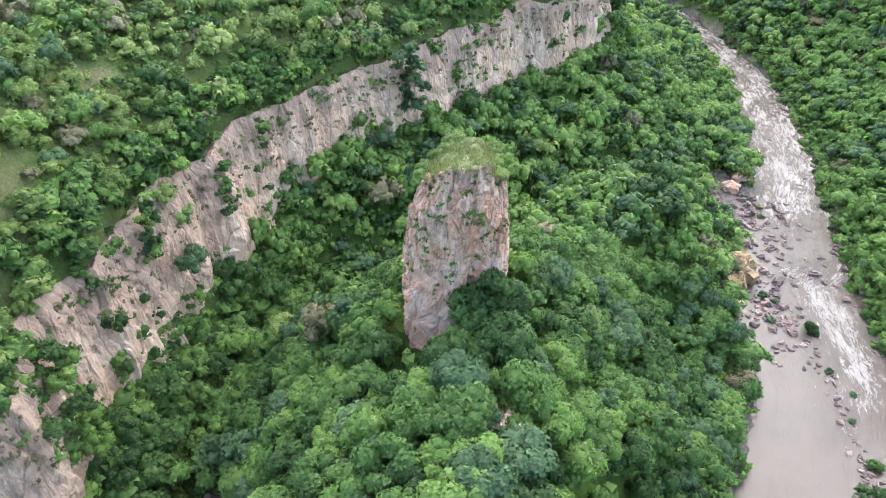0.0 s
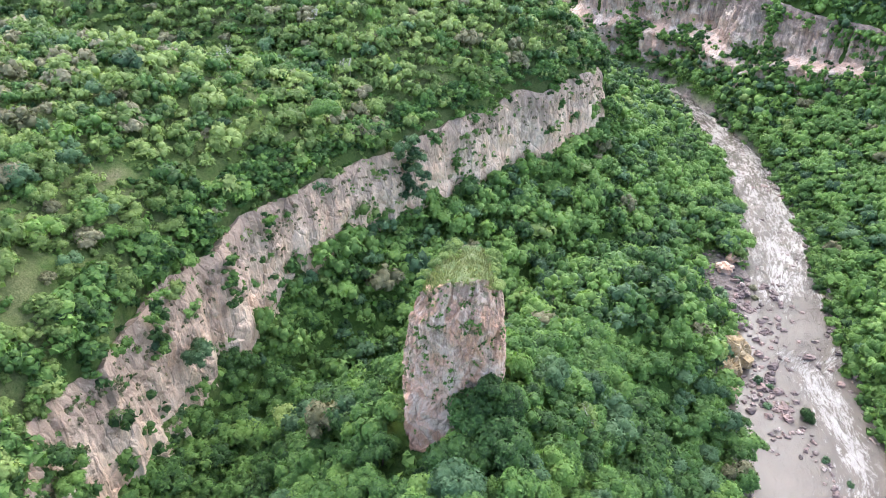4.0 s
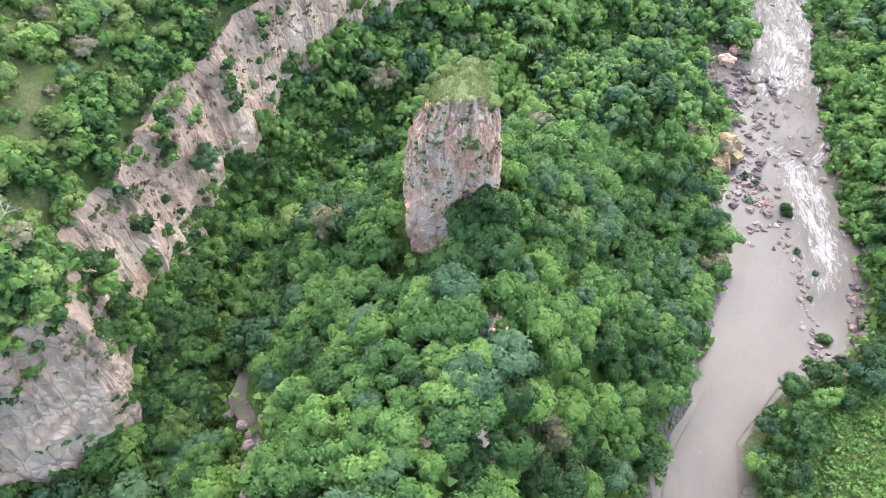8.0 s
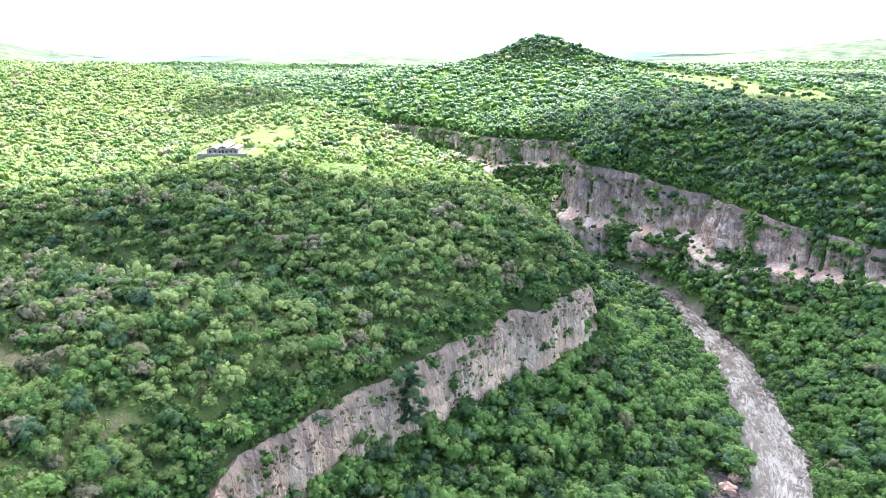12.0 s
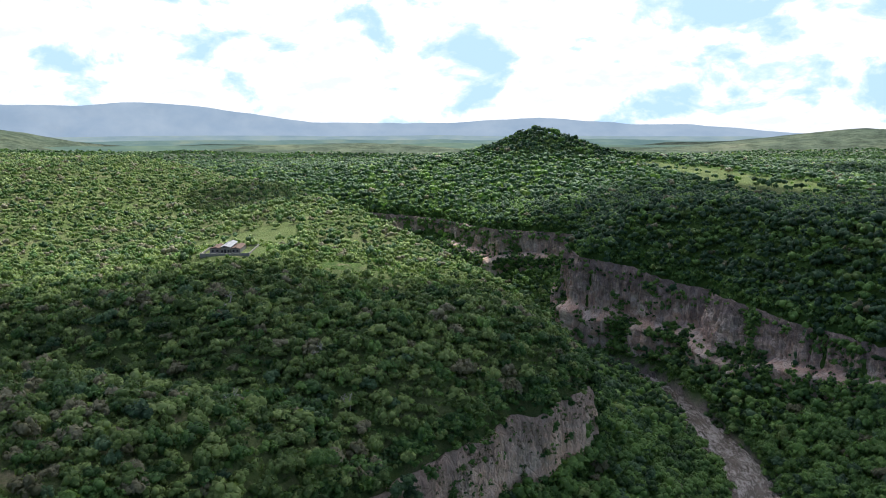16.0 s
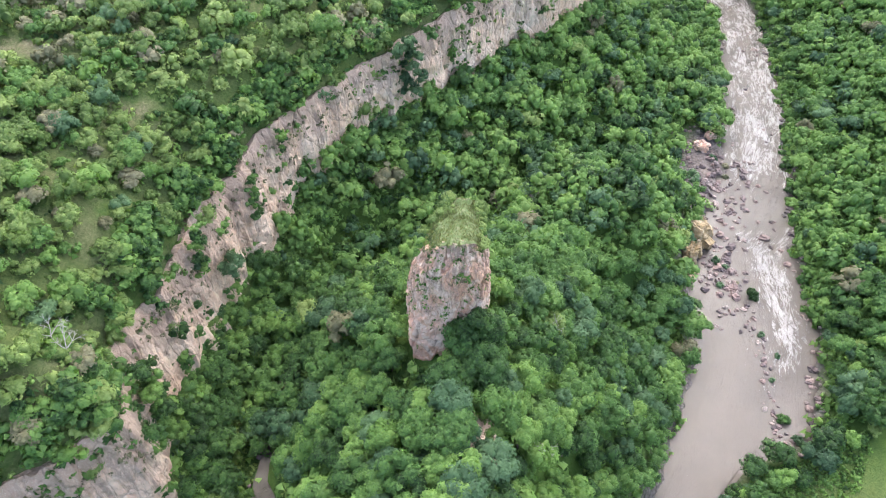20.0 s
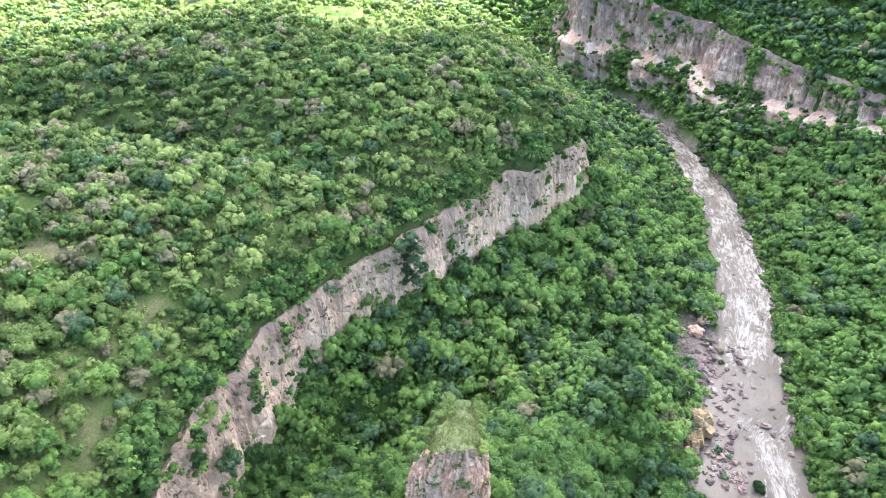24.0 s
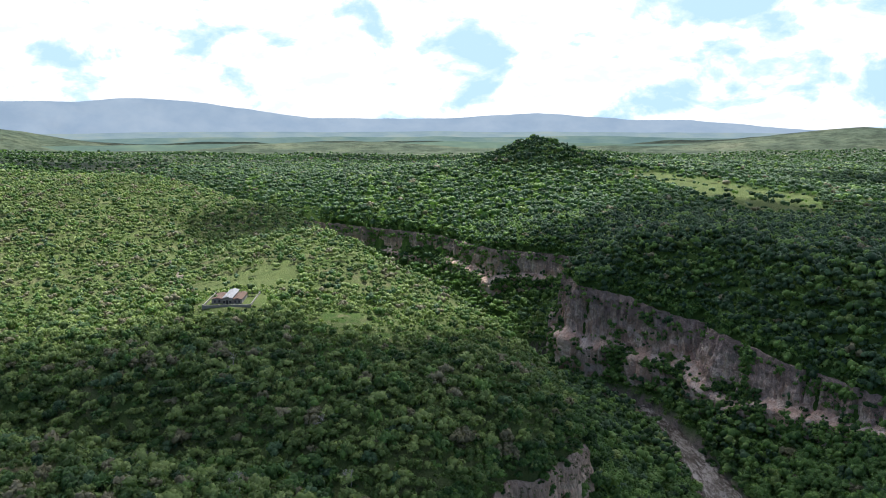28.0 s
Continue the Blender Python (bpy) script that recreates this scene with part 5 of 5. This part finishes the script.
def boulder(x, y, r, z=None):
    """Notes where a boulder lies; all are laid down together below."""
    if z is None:
        z = max(float(land(x, y)), float(river_level(y)) - 0.15)
    r = r * 0.9
    turn = (rng.uniform(-0.3, 0.3), rng.uniform(-0.3, 0.3), rng.uniform(0, 6.28))
    BOULDERS.append((r, Matrix.LocRotScale((x, y, z + r * 0.13), Euler(turn), (r, r, r)), int(rng.integers(0, 9))))


def lay_boulders(single):
    """The largest boulders as things of their own, the small stones joined."""
    ranked = sorted(BOULDERS, key=lambda b: -b[0])
    for r, m, k in ranked[:single]:
        ob = new("boulder", BOULDER_MESHES[k])
        ob.matrix_world = m
        where = "in the muddy river" if inside(np.array(m[0][3]), np.array(m[1][3]), RIVER) else "on the gravel bank"
        size = "large" if r > 1.2 else "smaller" if r < 0.7 else "rounded"
        tagged(ob, size + " reddish grey boulder " + where, "boulder", "boulders along the river")
    V, F, n = [], [], 0
    for r, m, k in ranked[single:]:
        me = BOULDER_MESHES[k]
        co = np.empty(len(me.vertices) * 3, np.float32)
        me.vertices.foreach_get("co", co)
        q = np.empty(len(me.loops), np.int32)
        me.loops.foreach_get("vertex_index", q)
        M = np.array(m)
        V.append(co.reshape(-1, 3) @ M[:3, :3].T + M[:3, 3])
        F.append(q.reshape(-1, 4) + n)
        n += len(me.vertices)
    tagged(new("river_stones", mesh_arrays("river_stones", np.concatenate(V), F, BOULDER)), "small reddish grey stones scattered in the river bed", "stones", kind="stuff")


def line_point(line, y):
    line = np.array(line)
    return float(np.interp(y, line[:, 1], line[:, 0]))


for _ in range(190):
    x, y = rng.normal(95, 6.5), rng.normal(186, 18)
    if 84 < x < 114 and 150 < y < 226:
        boulder(x, y, rng.uniform(0.45, 1.0) * rng.choice([1, 1, 1, 1.9]))
for _ in range(120):
    boulder(rng.normal(86, 3.8), rng.normal(142, 8.5), rng.uniform(0.35, 0.95) * rng.choice([1, 1, 1.6]))
for k in range(52):
    y = 131 - k * 0.86
    boulder(90.5 - 0.16 * (131 - y) + rng.normal(0, 1.1), y, rng.uniform(0.3, 0.95))
for _ in range(130):
    y = rng.uniform(88, 300)
    boulder(line_point(BANK_RIGHT, y) + rng.normal(-0.8, 1.4), y, rng.uniform(0.4, 1.3))
for _ in range(34):
    y = rng.uniform(165, 330)
    f = rng.uniform(0.1, 0.9)
    boulder(line_point(BANK_LEFT, y) * (1 - f) + line_point(BANK_RIGHT, y) * f, y, rng.uniform(0.4, 1.1))
for _ in range(22):
    boulder(rng.normal(87, 5), rng.normal(84, 3), rng.uniform(0.3, 0.9))
for _ in range(16):
    y = rng.uniform(215, 330)
    boulder(line_point(BANK_LEFT, y) + rng.normal(0.5, 1.2), y, rng.uniform(0.4, 0.9))


def outcrop(x, y, z, size, material, label, seed, turn=0.0):
    ob = new("rock_outcrop", rock_mesh("rock_outcrop", rng, material, seed, size, 0.42, 44))
    ob.location, ob.rotation_euler = (x, y, z), (0, 0, turn)
    return tagged(ob, label, "rock")


outcrop(81.5, 158, -1.0, (3.2, 4.6, 5.2), OCHRE, "yellow ochre rock outcrop at the river bank", 2.2, 0.3)
outcrop(78, 151, -2.0, (2.4, 3.6, 3.4), OCHRE, "stained ochre rock beside the pool", 4.1, -0.2)
outcrop(75, 143, -1.5, (1.6, 3.6, 3.0), ROCK, "pale rock washed by the river", 6.3, 0.1)
outcrop(101, 212, -3.0, (3.0, 1.8, 1.2), ROCK_SPIRE, "pale flat rock on the gravel bar", 8.8, 0.4)
outcrop(95, 205, -2.5, (2.4, 2.0, 1.3), ROCK_SPIRE, "pale broken rock on the gravel bar", 9.7, 0.1)
outcrop(42, 171, 0.0, (2.2, 3.0, 2.2), ROCK, "white rock by the creek mouth among trees", 3.4, 0.6)
for k, (x, y, w, l, h) in enumerate([(8.0, 62, 1.0, 4.2, 3.6), (7.0, 56, 1.1, 3.6, 3.2), (5.5, 50, 1.4, 3.2, 2.6), (4.6, 45, 1.0, 3.0, 2.4), (4.0, 39, 1.6, 3.4, 2.4), (-5, 41, 2.4, 2.2, 1.8), (3.5, 33, 1.0, 2.4, 2.4), (-7, 33, 1.4, 1.8, 1.8), (9.0, 68, 0.8, 3.0, 2.6)]):
    outcrop(x, y, float(land(x, y)) + 0.6, (w * 1.8, l, h * 0.55), ROCK, "weathered rock outcrop along the wooded ridge crest", 11.0 + k, 0.12)


def spire_piece(name, x, y, z, size, material, label, seed, turn=0.0):
    ob = new(name, rock_mesh(name, rng, material, seed, size, 0.5, 40))
    ob.parent = SPIRE
    ob.location, ob.rotation_euler = (x - 1.6, y - 89.5, z - 34.0), (0, 0, turn)
    return tagged(ob, label)


for k in range(5):
    x = -2.2 + 1.6 * k + rng.normal(0, 0.3)
    y = 82.0 + abs(rng.normal(0, 0.9)) + 0.06 * (x - 1) ** 2
    h = rng.uniform(0.3, 0.6)
    spire_piece("block", x, y, spire_top(y, x) - 0.25, (h * 1.4, h * 0.9, h * 0.8), ROCK_SPIRE, "whitish broken block on the pillar's edge", 40.0 + k, rng.uniform(0, 3))


# ---- river bushes, spire plants, dead trees ----
def bush(name, x, y, z, r, material, label, template, category="bush", tall=1.0):
    ob = new(name, mesh_arrays(name, template[0], [template[1], template[2]], material, True, None, template[3]))
    ob.location, ob.scale, ob.rotation_euler = (x, y, z), (r, r, r * tall), (0, 0, rng.uniform(0, 6.28))
    return tagged(ob, label, category)


bush("river_bush", 92, 134, -3.0, 2.1, LEAVES, "round dark green bush standing in the river", NEAR_CROWNS[0], tall=1.3)
bush("river_bush", 87, 91.5, -1.6, 1.8, LEAVES, "round green bush on a river boulder", NEAR_CROWNS[1], tall=1.1)
for x, y, r in ((85, 148, 1.6), (87.5, 146, 1.2), (83.5, 138, 1.3), (89, 139, 1.0), (92, 112, 1.0), (90, 119, 1.1), (88, 104, 0.9), (88, 86, 1.7), (93, 88, 1.3), (102, 196, 1.6), (98, 200, 2.0), (94, 208, 2.2), (100, 190, 1.3)):
    bush("river_bush", x, y, float(max(land(x, y), river_level(y))) - 0.1, r, LEAVES_DRY if rng.random() < 0.25 else LEAVES_BLUE, "pale green willow bush among river boulders", NEAR_CROWNS[int(rng.integers(0, 7))])

for k in range(30):
    side = rng.choice([-1, 1])
    y = rng.uniform(83, 99)
    back = float(ease(np.array(y), 85.5, 97.5))
    half = 5.9 - 2.9 * back
    x = 2.0 + 2.7 * back + side * half * rng.uniform(0.88, 1.08)
    r = rng.uniform(0.7, 1.3) + 0.6 * back
    bush("spire_bush", x, y, spire_top(y, x) - 0.15 * r - 0.3, r, LEAVES_YELLOW if rng.random() < 0.75 else LEAVES, "leafy shrub on top of the rock pillar", NEAR_CROWNS[k % 7])


def grass_tufts(count, rng):
    V = []
    for _ in range(count):
        y = rng.uniform(82, 98)
        back = float(ease(np.array(y), 85.5, 97.5))
        x = 2.2 + 2.6 * back + (5.0 - 2.6 * back) * rng.uniform(-1, 1)
        z = spire_top(y, x) - 0.15
        b, h = rng.uniform(0, 6.28), rng.uniform(0.35, 0.8)
        w = 0.13
        V.append([(x - w * math.cos(b), y - w * math.sin(b), z), (x + w * math.cos(b), y + w * math.sin(b), z), (x + rng.normal(0, 0.25), y + rng.normal(0, 0.25), z + h)])
    return np.array(V).reshape(-1, 3)


def spire_tufts(count, rng):
    """Small plants in the cracks of the pillar, more of them near its top."""
    nu, nv, _ = SPIRE_FACE.shape
    out = []
    while len(out) < count:
        i, f = int(rng.integers(0, nu)), rng.random() ** 0.45
        p = SPIRE_FACE[i, int(f * (nv - 1))]
        if f > 0.3 and float(fbm(np.array(p[0]), np.array(p[1]), np.array(p[2] * 0.6), 3.0, 3, 4.0)) > 0.08:
            r = rng.uniform(0.25, 0.6)
            out.append((p[0], p[1], p[2] - 0.4 * r, r, rng.uniform(0.1, 0.8)))
    return np.array(out)


joined_woods("shrubs", "small plants in the cracks of the rock pillar", spire_tufts(420, rng), TINY, LEAVES, rng, "shrubs")
gv = grass_tufts(1900, rng)
tagged(new("grass", mesh_arrays("grass", gv, [np.arange(len(gv)).reshape(-1, 3)], foliage_material("dry_grass", (0.11, 0.14, 0.05), (0.18, 0.21, 0.085), (0.25, 0.26, 0.13)), False)), "pale green dry grass on the rock pillar", "grass", kind="stuff")
bush("yellow_tree", 5.3, 75.8, 49.5, 2.0, LEAVES_YELLOW, "bright yellow-green tree at the pillar's foot", NEAR_CROWNS[2], "tree")
bush("blue_green_tree", -48.3, 109.5, 35.2, 3.6, LEAVES_BLUE, "blue-green tree against the pale cliff", NEAR_CROWNS[3], "tree")
bush("round_tree", -29, 165.5, 66.0, 3.8, LEAVES, "large round green tree above the cliff", NEAR_CROWNS[4], "tree")
bush("round_tree", -73, 154.6, 76.6, 3.8, LEAVES_YELLOW, "large round bright green tree on the plateau", NEAR_CROWNS[5], "tree")
bush("light_green_tree", -46, 57.5, 19.0, 4.4, LEAVES_YELLOW, "light green broad tree beside the creek", NEAR_CROWNS[6], "tree")


def bare_tree(x, y, z, h, seed, label):
    """A leafless tree: forked limbs from thick to thin."""
    r = np.random.default_rng(seed)
    V, F = [], []

    def limb(p, d, length, rad, depth):
        q = p + d * length + r.normal(0, 0.06 * length, 3)
        base = sum(len(v) for v in V)
        u = np.cross(d, (0.31, 0.77, 0.4))
        u /= np.linalg.norm(u)
        w = np.cross(d, u)
        ring = [(math.cos(a), math.sin(a)) for a in (0, 2.1, 4.2)]
        V.append(np.array([p + (u * a + w * b) * rad for a, b in ring] + [q + (u * a + w * b) * rad * 0.6 for a, b in ring]))
        for j in range(3):
            F.append((base + j, base + (j + 1) % 3, base + 3 + (j + 1) % 3, base + 3 + j))
        if depth:
            for _ in range(3):
                e = d + r.normal(0, 0.55, 3)
                limb(q, e / np.linalg.norm(e), length * r.uniform(0.6, 0.8), rad * 0.6, depth - 1)

    limb(np.array((0.0, 0.0, -0.5)), np.array((0.05, 0.0, 1.0)), h * 0.34, h * 0.03, 4)
    ob = new("bare_tree", mesh_arrays("bare_tree", np.concatenate(V), [np.array(F)], PALE_BARK, True))
    ob.location = (x, y, z)
    return tagged(ob, label, "tree")


bare_tree(17.5, 60, float(land(17.5, 60)) + 1.5, 7.5, 1, "dead bleached tree with bare white branches")
for k, (x, y) in enumerate([(-17, 75.5), (-63, 69), (-66, 71), (24, 92), (-28, 206), (-58, 190), (-90, 205), (-40, 226), (-80, 262), (70, 236)]):
    bare_tree(x, y, float(land(x, y)) + 1.0, 6.5, 10 + k, "grey leafless tree among green crowns")


# ---- creek in the side valley ----
def build_creek():
    line = np.array(CREEK, float)
    s = np.concatenate([[0], np.cumsum(np.hypot(*np.diff(line[:, :2], axis=0).T))])
    u = np.arange(0, s[-1], 0.8)
    x, y = np.interp(u, s, line[:, 0]), np.interp(u, s, line[:, 1])
    tx, ty = np.gradient(x), np.gradient(y)
    L = np.hypot(tx, ty)
    nx, ny = -ty / L, tx / L
    w = 0.9 + 0.5 * np.sin(u * 0.21) + 2.3 * np.exp(-((y - 64) / 6) ** 2)
    f = np.linspace(-1, 1, 9)
    X, Y = x[:, None] + nx[:, None] * w[:, None] * f, y[:, None] + ny[:, None] * w[:, None] * f
    Z = (land(x, y) + 0.5)[:, None] + 0 * X
    foam = np.clip(0.35 + 0.5 * fbm(X, Y, 0 * X, 3, 3, 2.0) + 0.5 * ease(Y, 150, 172), 0, 1)
    fl = {"foam": foam.ravel(), "along": np.repeat(u[:, None], 9, 1).ravel(), "across": (w[:, None] * f).ravel()}
    me = mesh_arrays("creek", np.stack([X, Y, Z], -1).reshape(-1, 3), [grid_faces(len(u), 9)[:, ::-1]], CREEK_WATER, True, fl)
    tagged(new("creek", me), "narrow muddy creek with pools between rocks", "creek", kind="structure")
    for k in range(46):
        j = int(rng.integers(40, 95))
        e = rng.choice([-1.25, 1.25])
        boulder(float(x[j] + nx[j] * w[j] * e), float(y[j] + ny[j] * w[j] * e), rng.uniform(0.4, 1.0), float(land(x[j], y[j])) + 0.6)


build_creek()


# ---- walled house on the plateau ----
WHITE_WALL = plain("whitewash", (0.286, 0.272, 0.252), 0.8, 0.12, 1.0)
METAL_ROOF = plain("pale_sheet_roof", (0.231, 0.238, 0.252), 0.45, 0.1, 0.8)
CLAY = plain("clay_roof", (0.13, 0.085, 0.065), 0.9, 0.25, 1.2)
# Flat panels; the shade inside the openings is put into this near-black.
OPENING_SHADE = plain("opening_shade", (0.03, 0.03, 0.035), 0.6, 0.1)


def box(x0, y0, z0, x1, y1, z1, bevel=0.04):
    bm = bmesh.new()
    bmesh.ops.create_cube(bm, size=1)
    for v in bm.verts:
        v.co = Vector((x0 + (x1 - x0) * (v.co.x + 0.5), y0 + (y1 - y0) * (v.co.y + 0.5), z0 + (z1 - z0) * (v.co.z + 0.5)))
    bmesh.ops.bevel(bm, geom=bm.edges[:], offset=bevel, segments=1, affect="EDGES")
    return bm


def gable(x0, x1, y0, y1, z, rise, thick, over):
    bm = bmesh.new()
    xm = (x0 + x1) / 2
    prof = [(x0 - over, z - 0.1), (xm, z + rise), (x1 + over, z - 0.1), (x1 + over, z - 0.1 + thick), (xm, z + rise + thick), (x0 - over, z - 0.1 + thick)]
    a = [bm.verts.new((px, y0 - over, pz)) for px, pz in prof]
    b = [bm.verts.new((px, y1 + over, pz)) for px, pz in prof]
    for i in range(6):
        j = (i + 1) % 6
        bm.faces.new((a[i], a[j], b[j], b[i]))
    bm.faces.new(a[::-1])
    bm.faces.new(b)
    bmesh.ops.recalc_face_normals(bm, faces=bm.faces[:])
    return bm


def build_house():
    z = float(np.max(land(np.array([-108, -90, -108, -90, -99]), np.array([317, 317, 341, 341, 328])))) - 0.3
    house = new("house")
    house.location = (-99, 328, z)
    house.rotation_euler = (0, 0, radians(4))
    tagged(house, "low white house with pale sheet roof in a walled yard", "house")
    part("wall", box(-2.6, -8, -1.5, 1.4, 8.5, 3.0), WHITE_WALL, house)
    part("roof", gable(-2.6, 1.4, -8, 8.5, 3.05, 0.7, 0.14, 0.35), METAL_ROOF, house, "pale corrugated sheet roof")
    for x0, x1, y0, y1 in ((1.75, 6.0, -7.5, 6.0), (-8.0, -2.95, -6.5, 5.0)):
        part("side_wing", box(x0, y0, -1.5, x1, y1, 2.2), WHITE_WALL, house)
        part("side_roof", gable(x0, x1, y0, y1, 2.25, 0.6, 0.14, 0.12), CLAY, house, "brown clay tile roof")
    part("door", box(-1.1, -8.05, 0, -0.1, -7.99, 2.1, 0.005), OPENING_SHADE, house, "flat dark panel standing for a shaded doorway")
    for x, y in ((-2.0, -8.05), (0.8, -8.05), (3.0, -7.55), (4.8, -7.55), (-4.5, -6.55), (-6.6, -6.55)):
        part("window", box(x - 0.45, y, 0.7, x + 0.45, y + 0.06, 1.8, 0.005), OPENING_SHADE, house, "flat dark panel standing for a shaded window")
    fence = new("yard_wall")
    fence.location = (-99, 328, z)
    fence.rotation_euler = (0, 0, radians(4))
    tagged(fence, "low whitewashed wall round the house yard", "wall")
    for a in ((-10.5, -12.2, 10.5, -11.9), (-10.5, 12.2, 10.5, 12.5), (-10.8, -12.2, -10.5, 12.5), (10.5, -12.2, 10.8, 12.5)):
        part("wall_run", box(a[0], a[1], -1.2, a[2], a[3], 1.0), WHITE_WALL, fence)
    for x in (-10.65, -3.5, 3.5, 10.65):
        for y in (-12.05, 12.35):
            part("post", box(x - 0.3, y - 0.3, -1.2, x + 0.3, y + 0.3, 1.3), WHITE_WALL, fence)


build_house()


def build_path(line, width):
    """A trodden earth path laid on the ground."""
    line = np.array(line, float)
    s = np.concatenate([[0], np.cumsum(np.hypot(*np.diff(line, axis=0).T))])
    u = np.arange(0, s[-1], 1.0)
    x, y = np.interp(u, s, line[:, 0]), np.interp(u, s, line[:, 1])
    x, y = x + 0.5 * np.sin(u * 0.3), y + 0.4 * np.cos(u * 0.23)
    tx, ty = np.gradient(x), np.gradient(y)
    L = np.hypot(tx, ty)
    w = width * (1 + 0.35 * fbm(u, 0 * u, 0 * u, 5, 3, 2.0)) + 2.2 * ease(u, s[-1] - 22, s[-1] - 4)
    f = np.linspace(-1, 1, 5)
    X, Y = x[:, None] - (ty / L * w)[:, None] * f, y[:, None] + (tx / L * w)[:, None] * f
    Z = land(X, Y) + 0.35 - 0.3 * np.abs(f)
    me = mesh_arrays("path", np.stack([X, Y, Z], -1).reshape(-1, 3), [grid_faces(len(u), 5)[:, ::-1]], plain("pale_earth", (0.3, 0.26, 0.2), 0.95, 0.3, 0.6), True)
    tagged(new("path", me), "pale trodden earth path across the lawn", "path", kind="structure")


build_path([(-121, 345), (-131, 362), (-141, 376), (-146, 390), (-152, 405), (-158, 425)], 0.9)


joined_woods("meadow_herbs", "lush bright green herbs on the river meadow", undergrowth(55, 150, 10, 86, 1.25, 0.95, rng, lambda x, y: ~inside(x, y, WEST) & ~inside(x, y, RIVER) & (to_line(x, y, BANK_RIGHT)[0] > 3)), TINY, LEAVES, rng, "herbs")
joined_woods("creek_herbs", "bright green herbs and ferns beside the creek pool", undergrowth(-56, -16, 44, 86, 1.3, 0.85, rng, lambda x, y: (to_line(x, y, CREEK)[0] > 2.9) & (to_line(x, y, CREEK)[0] < 8) & ~inside(x, y, NEAR_LAND)), TINY, LEAVES_YELLOW, rng, "herbs")
joined_woods("shrubs", "grey dry scrub along the ridge crest", thicket(-1.5, 36, 3.0, 9, 46, 50, 22, 1.1, rng), SHRUBS, LEAVES_DRY, rng, "shrubs")
lay_boulders(290)
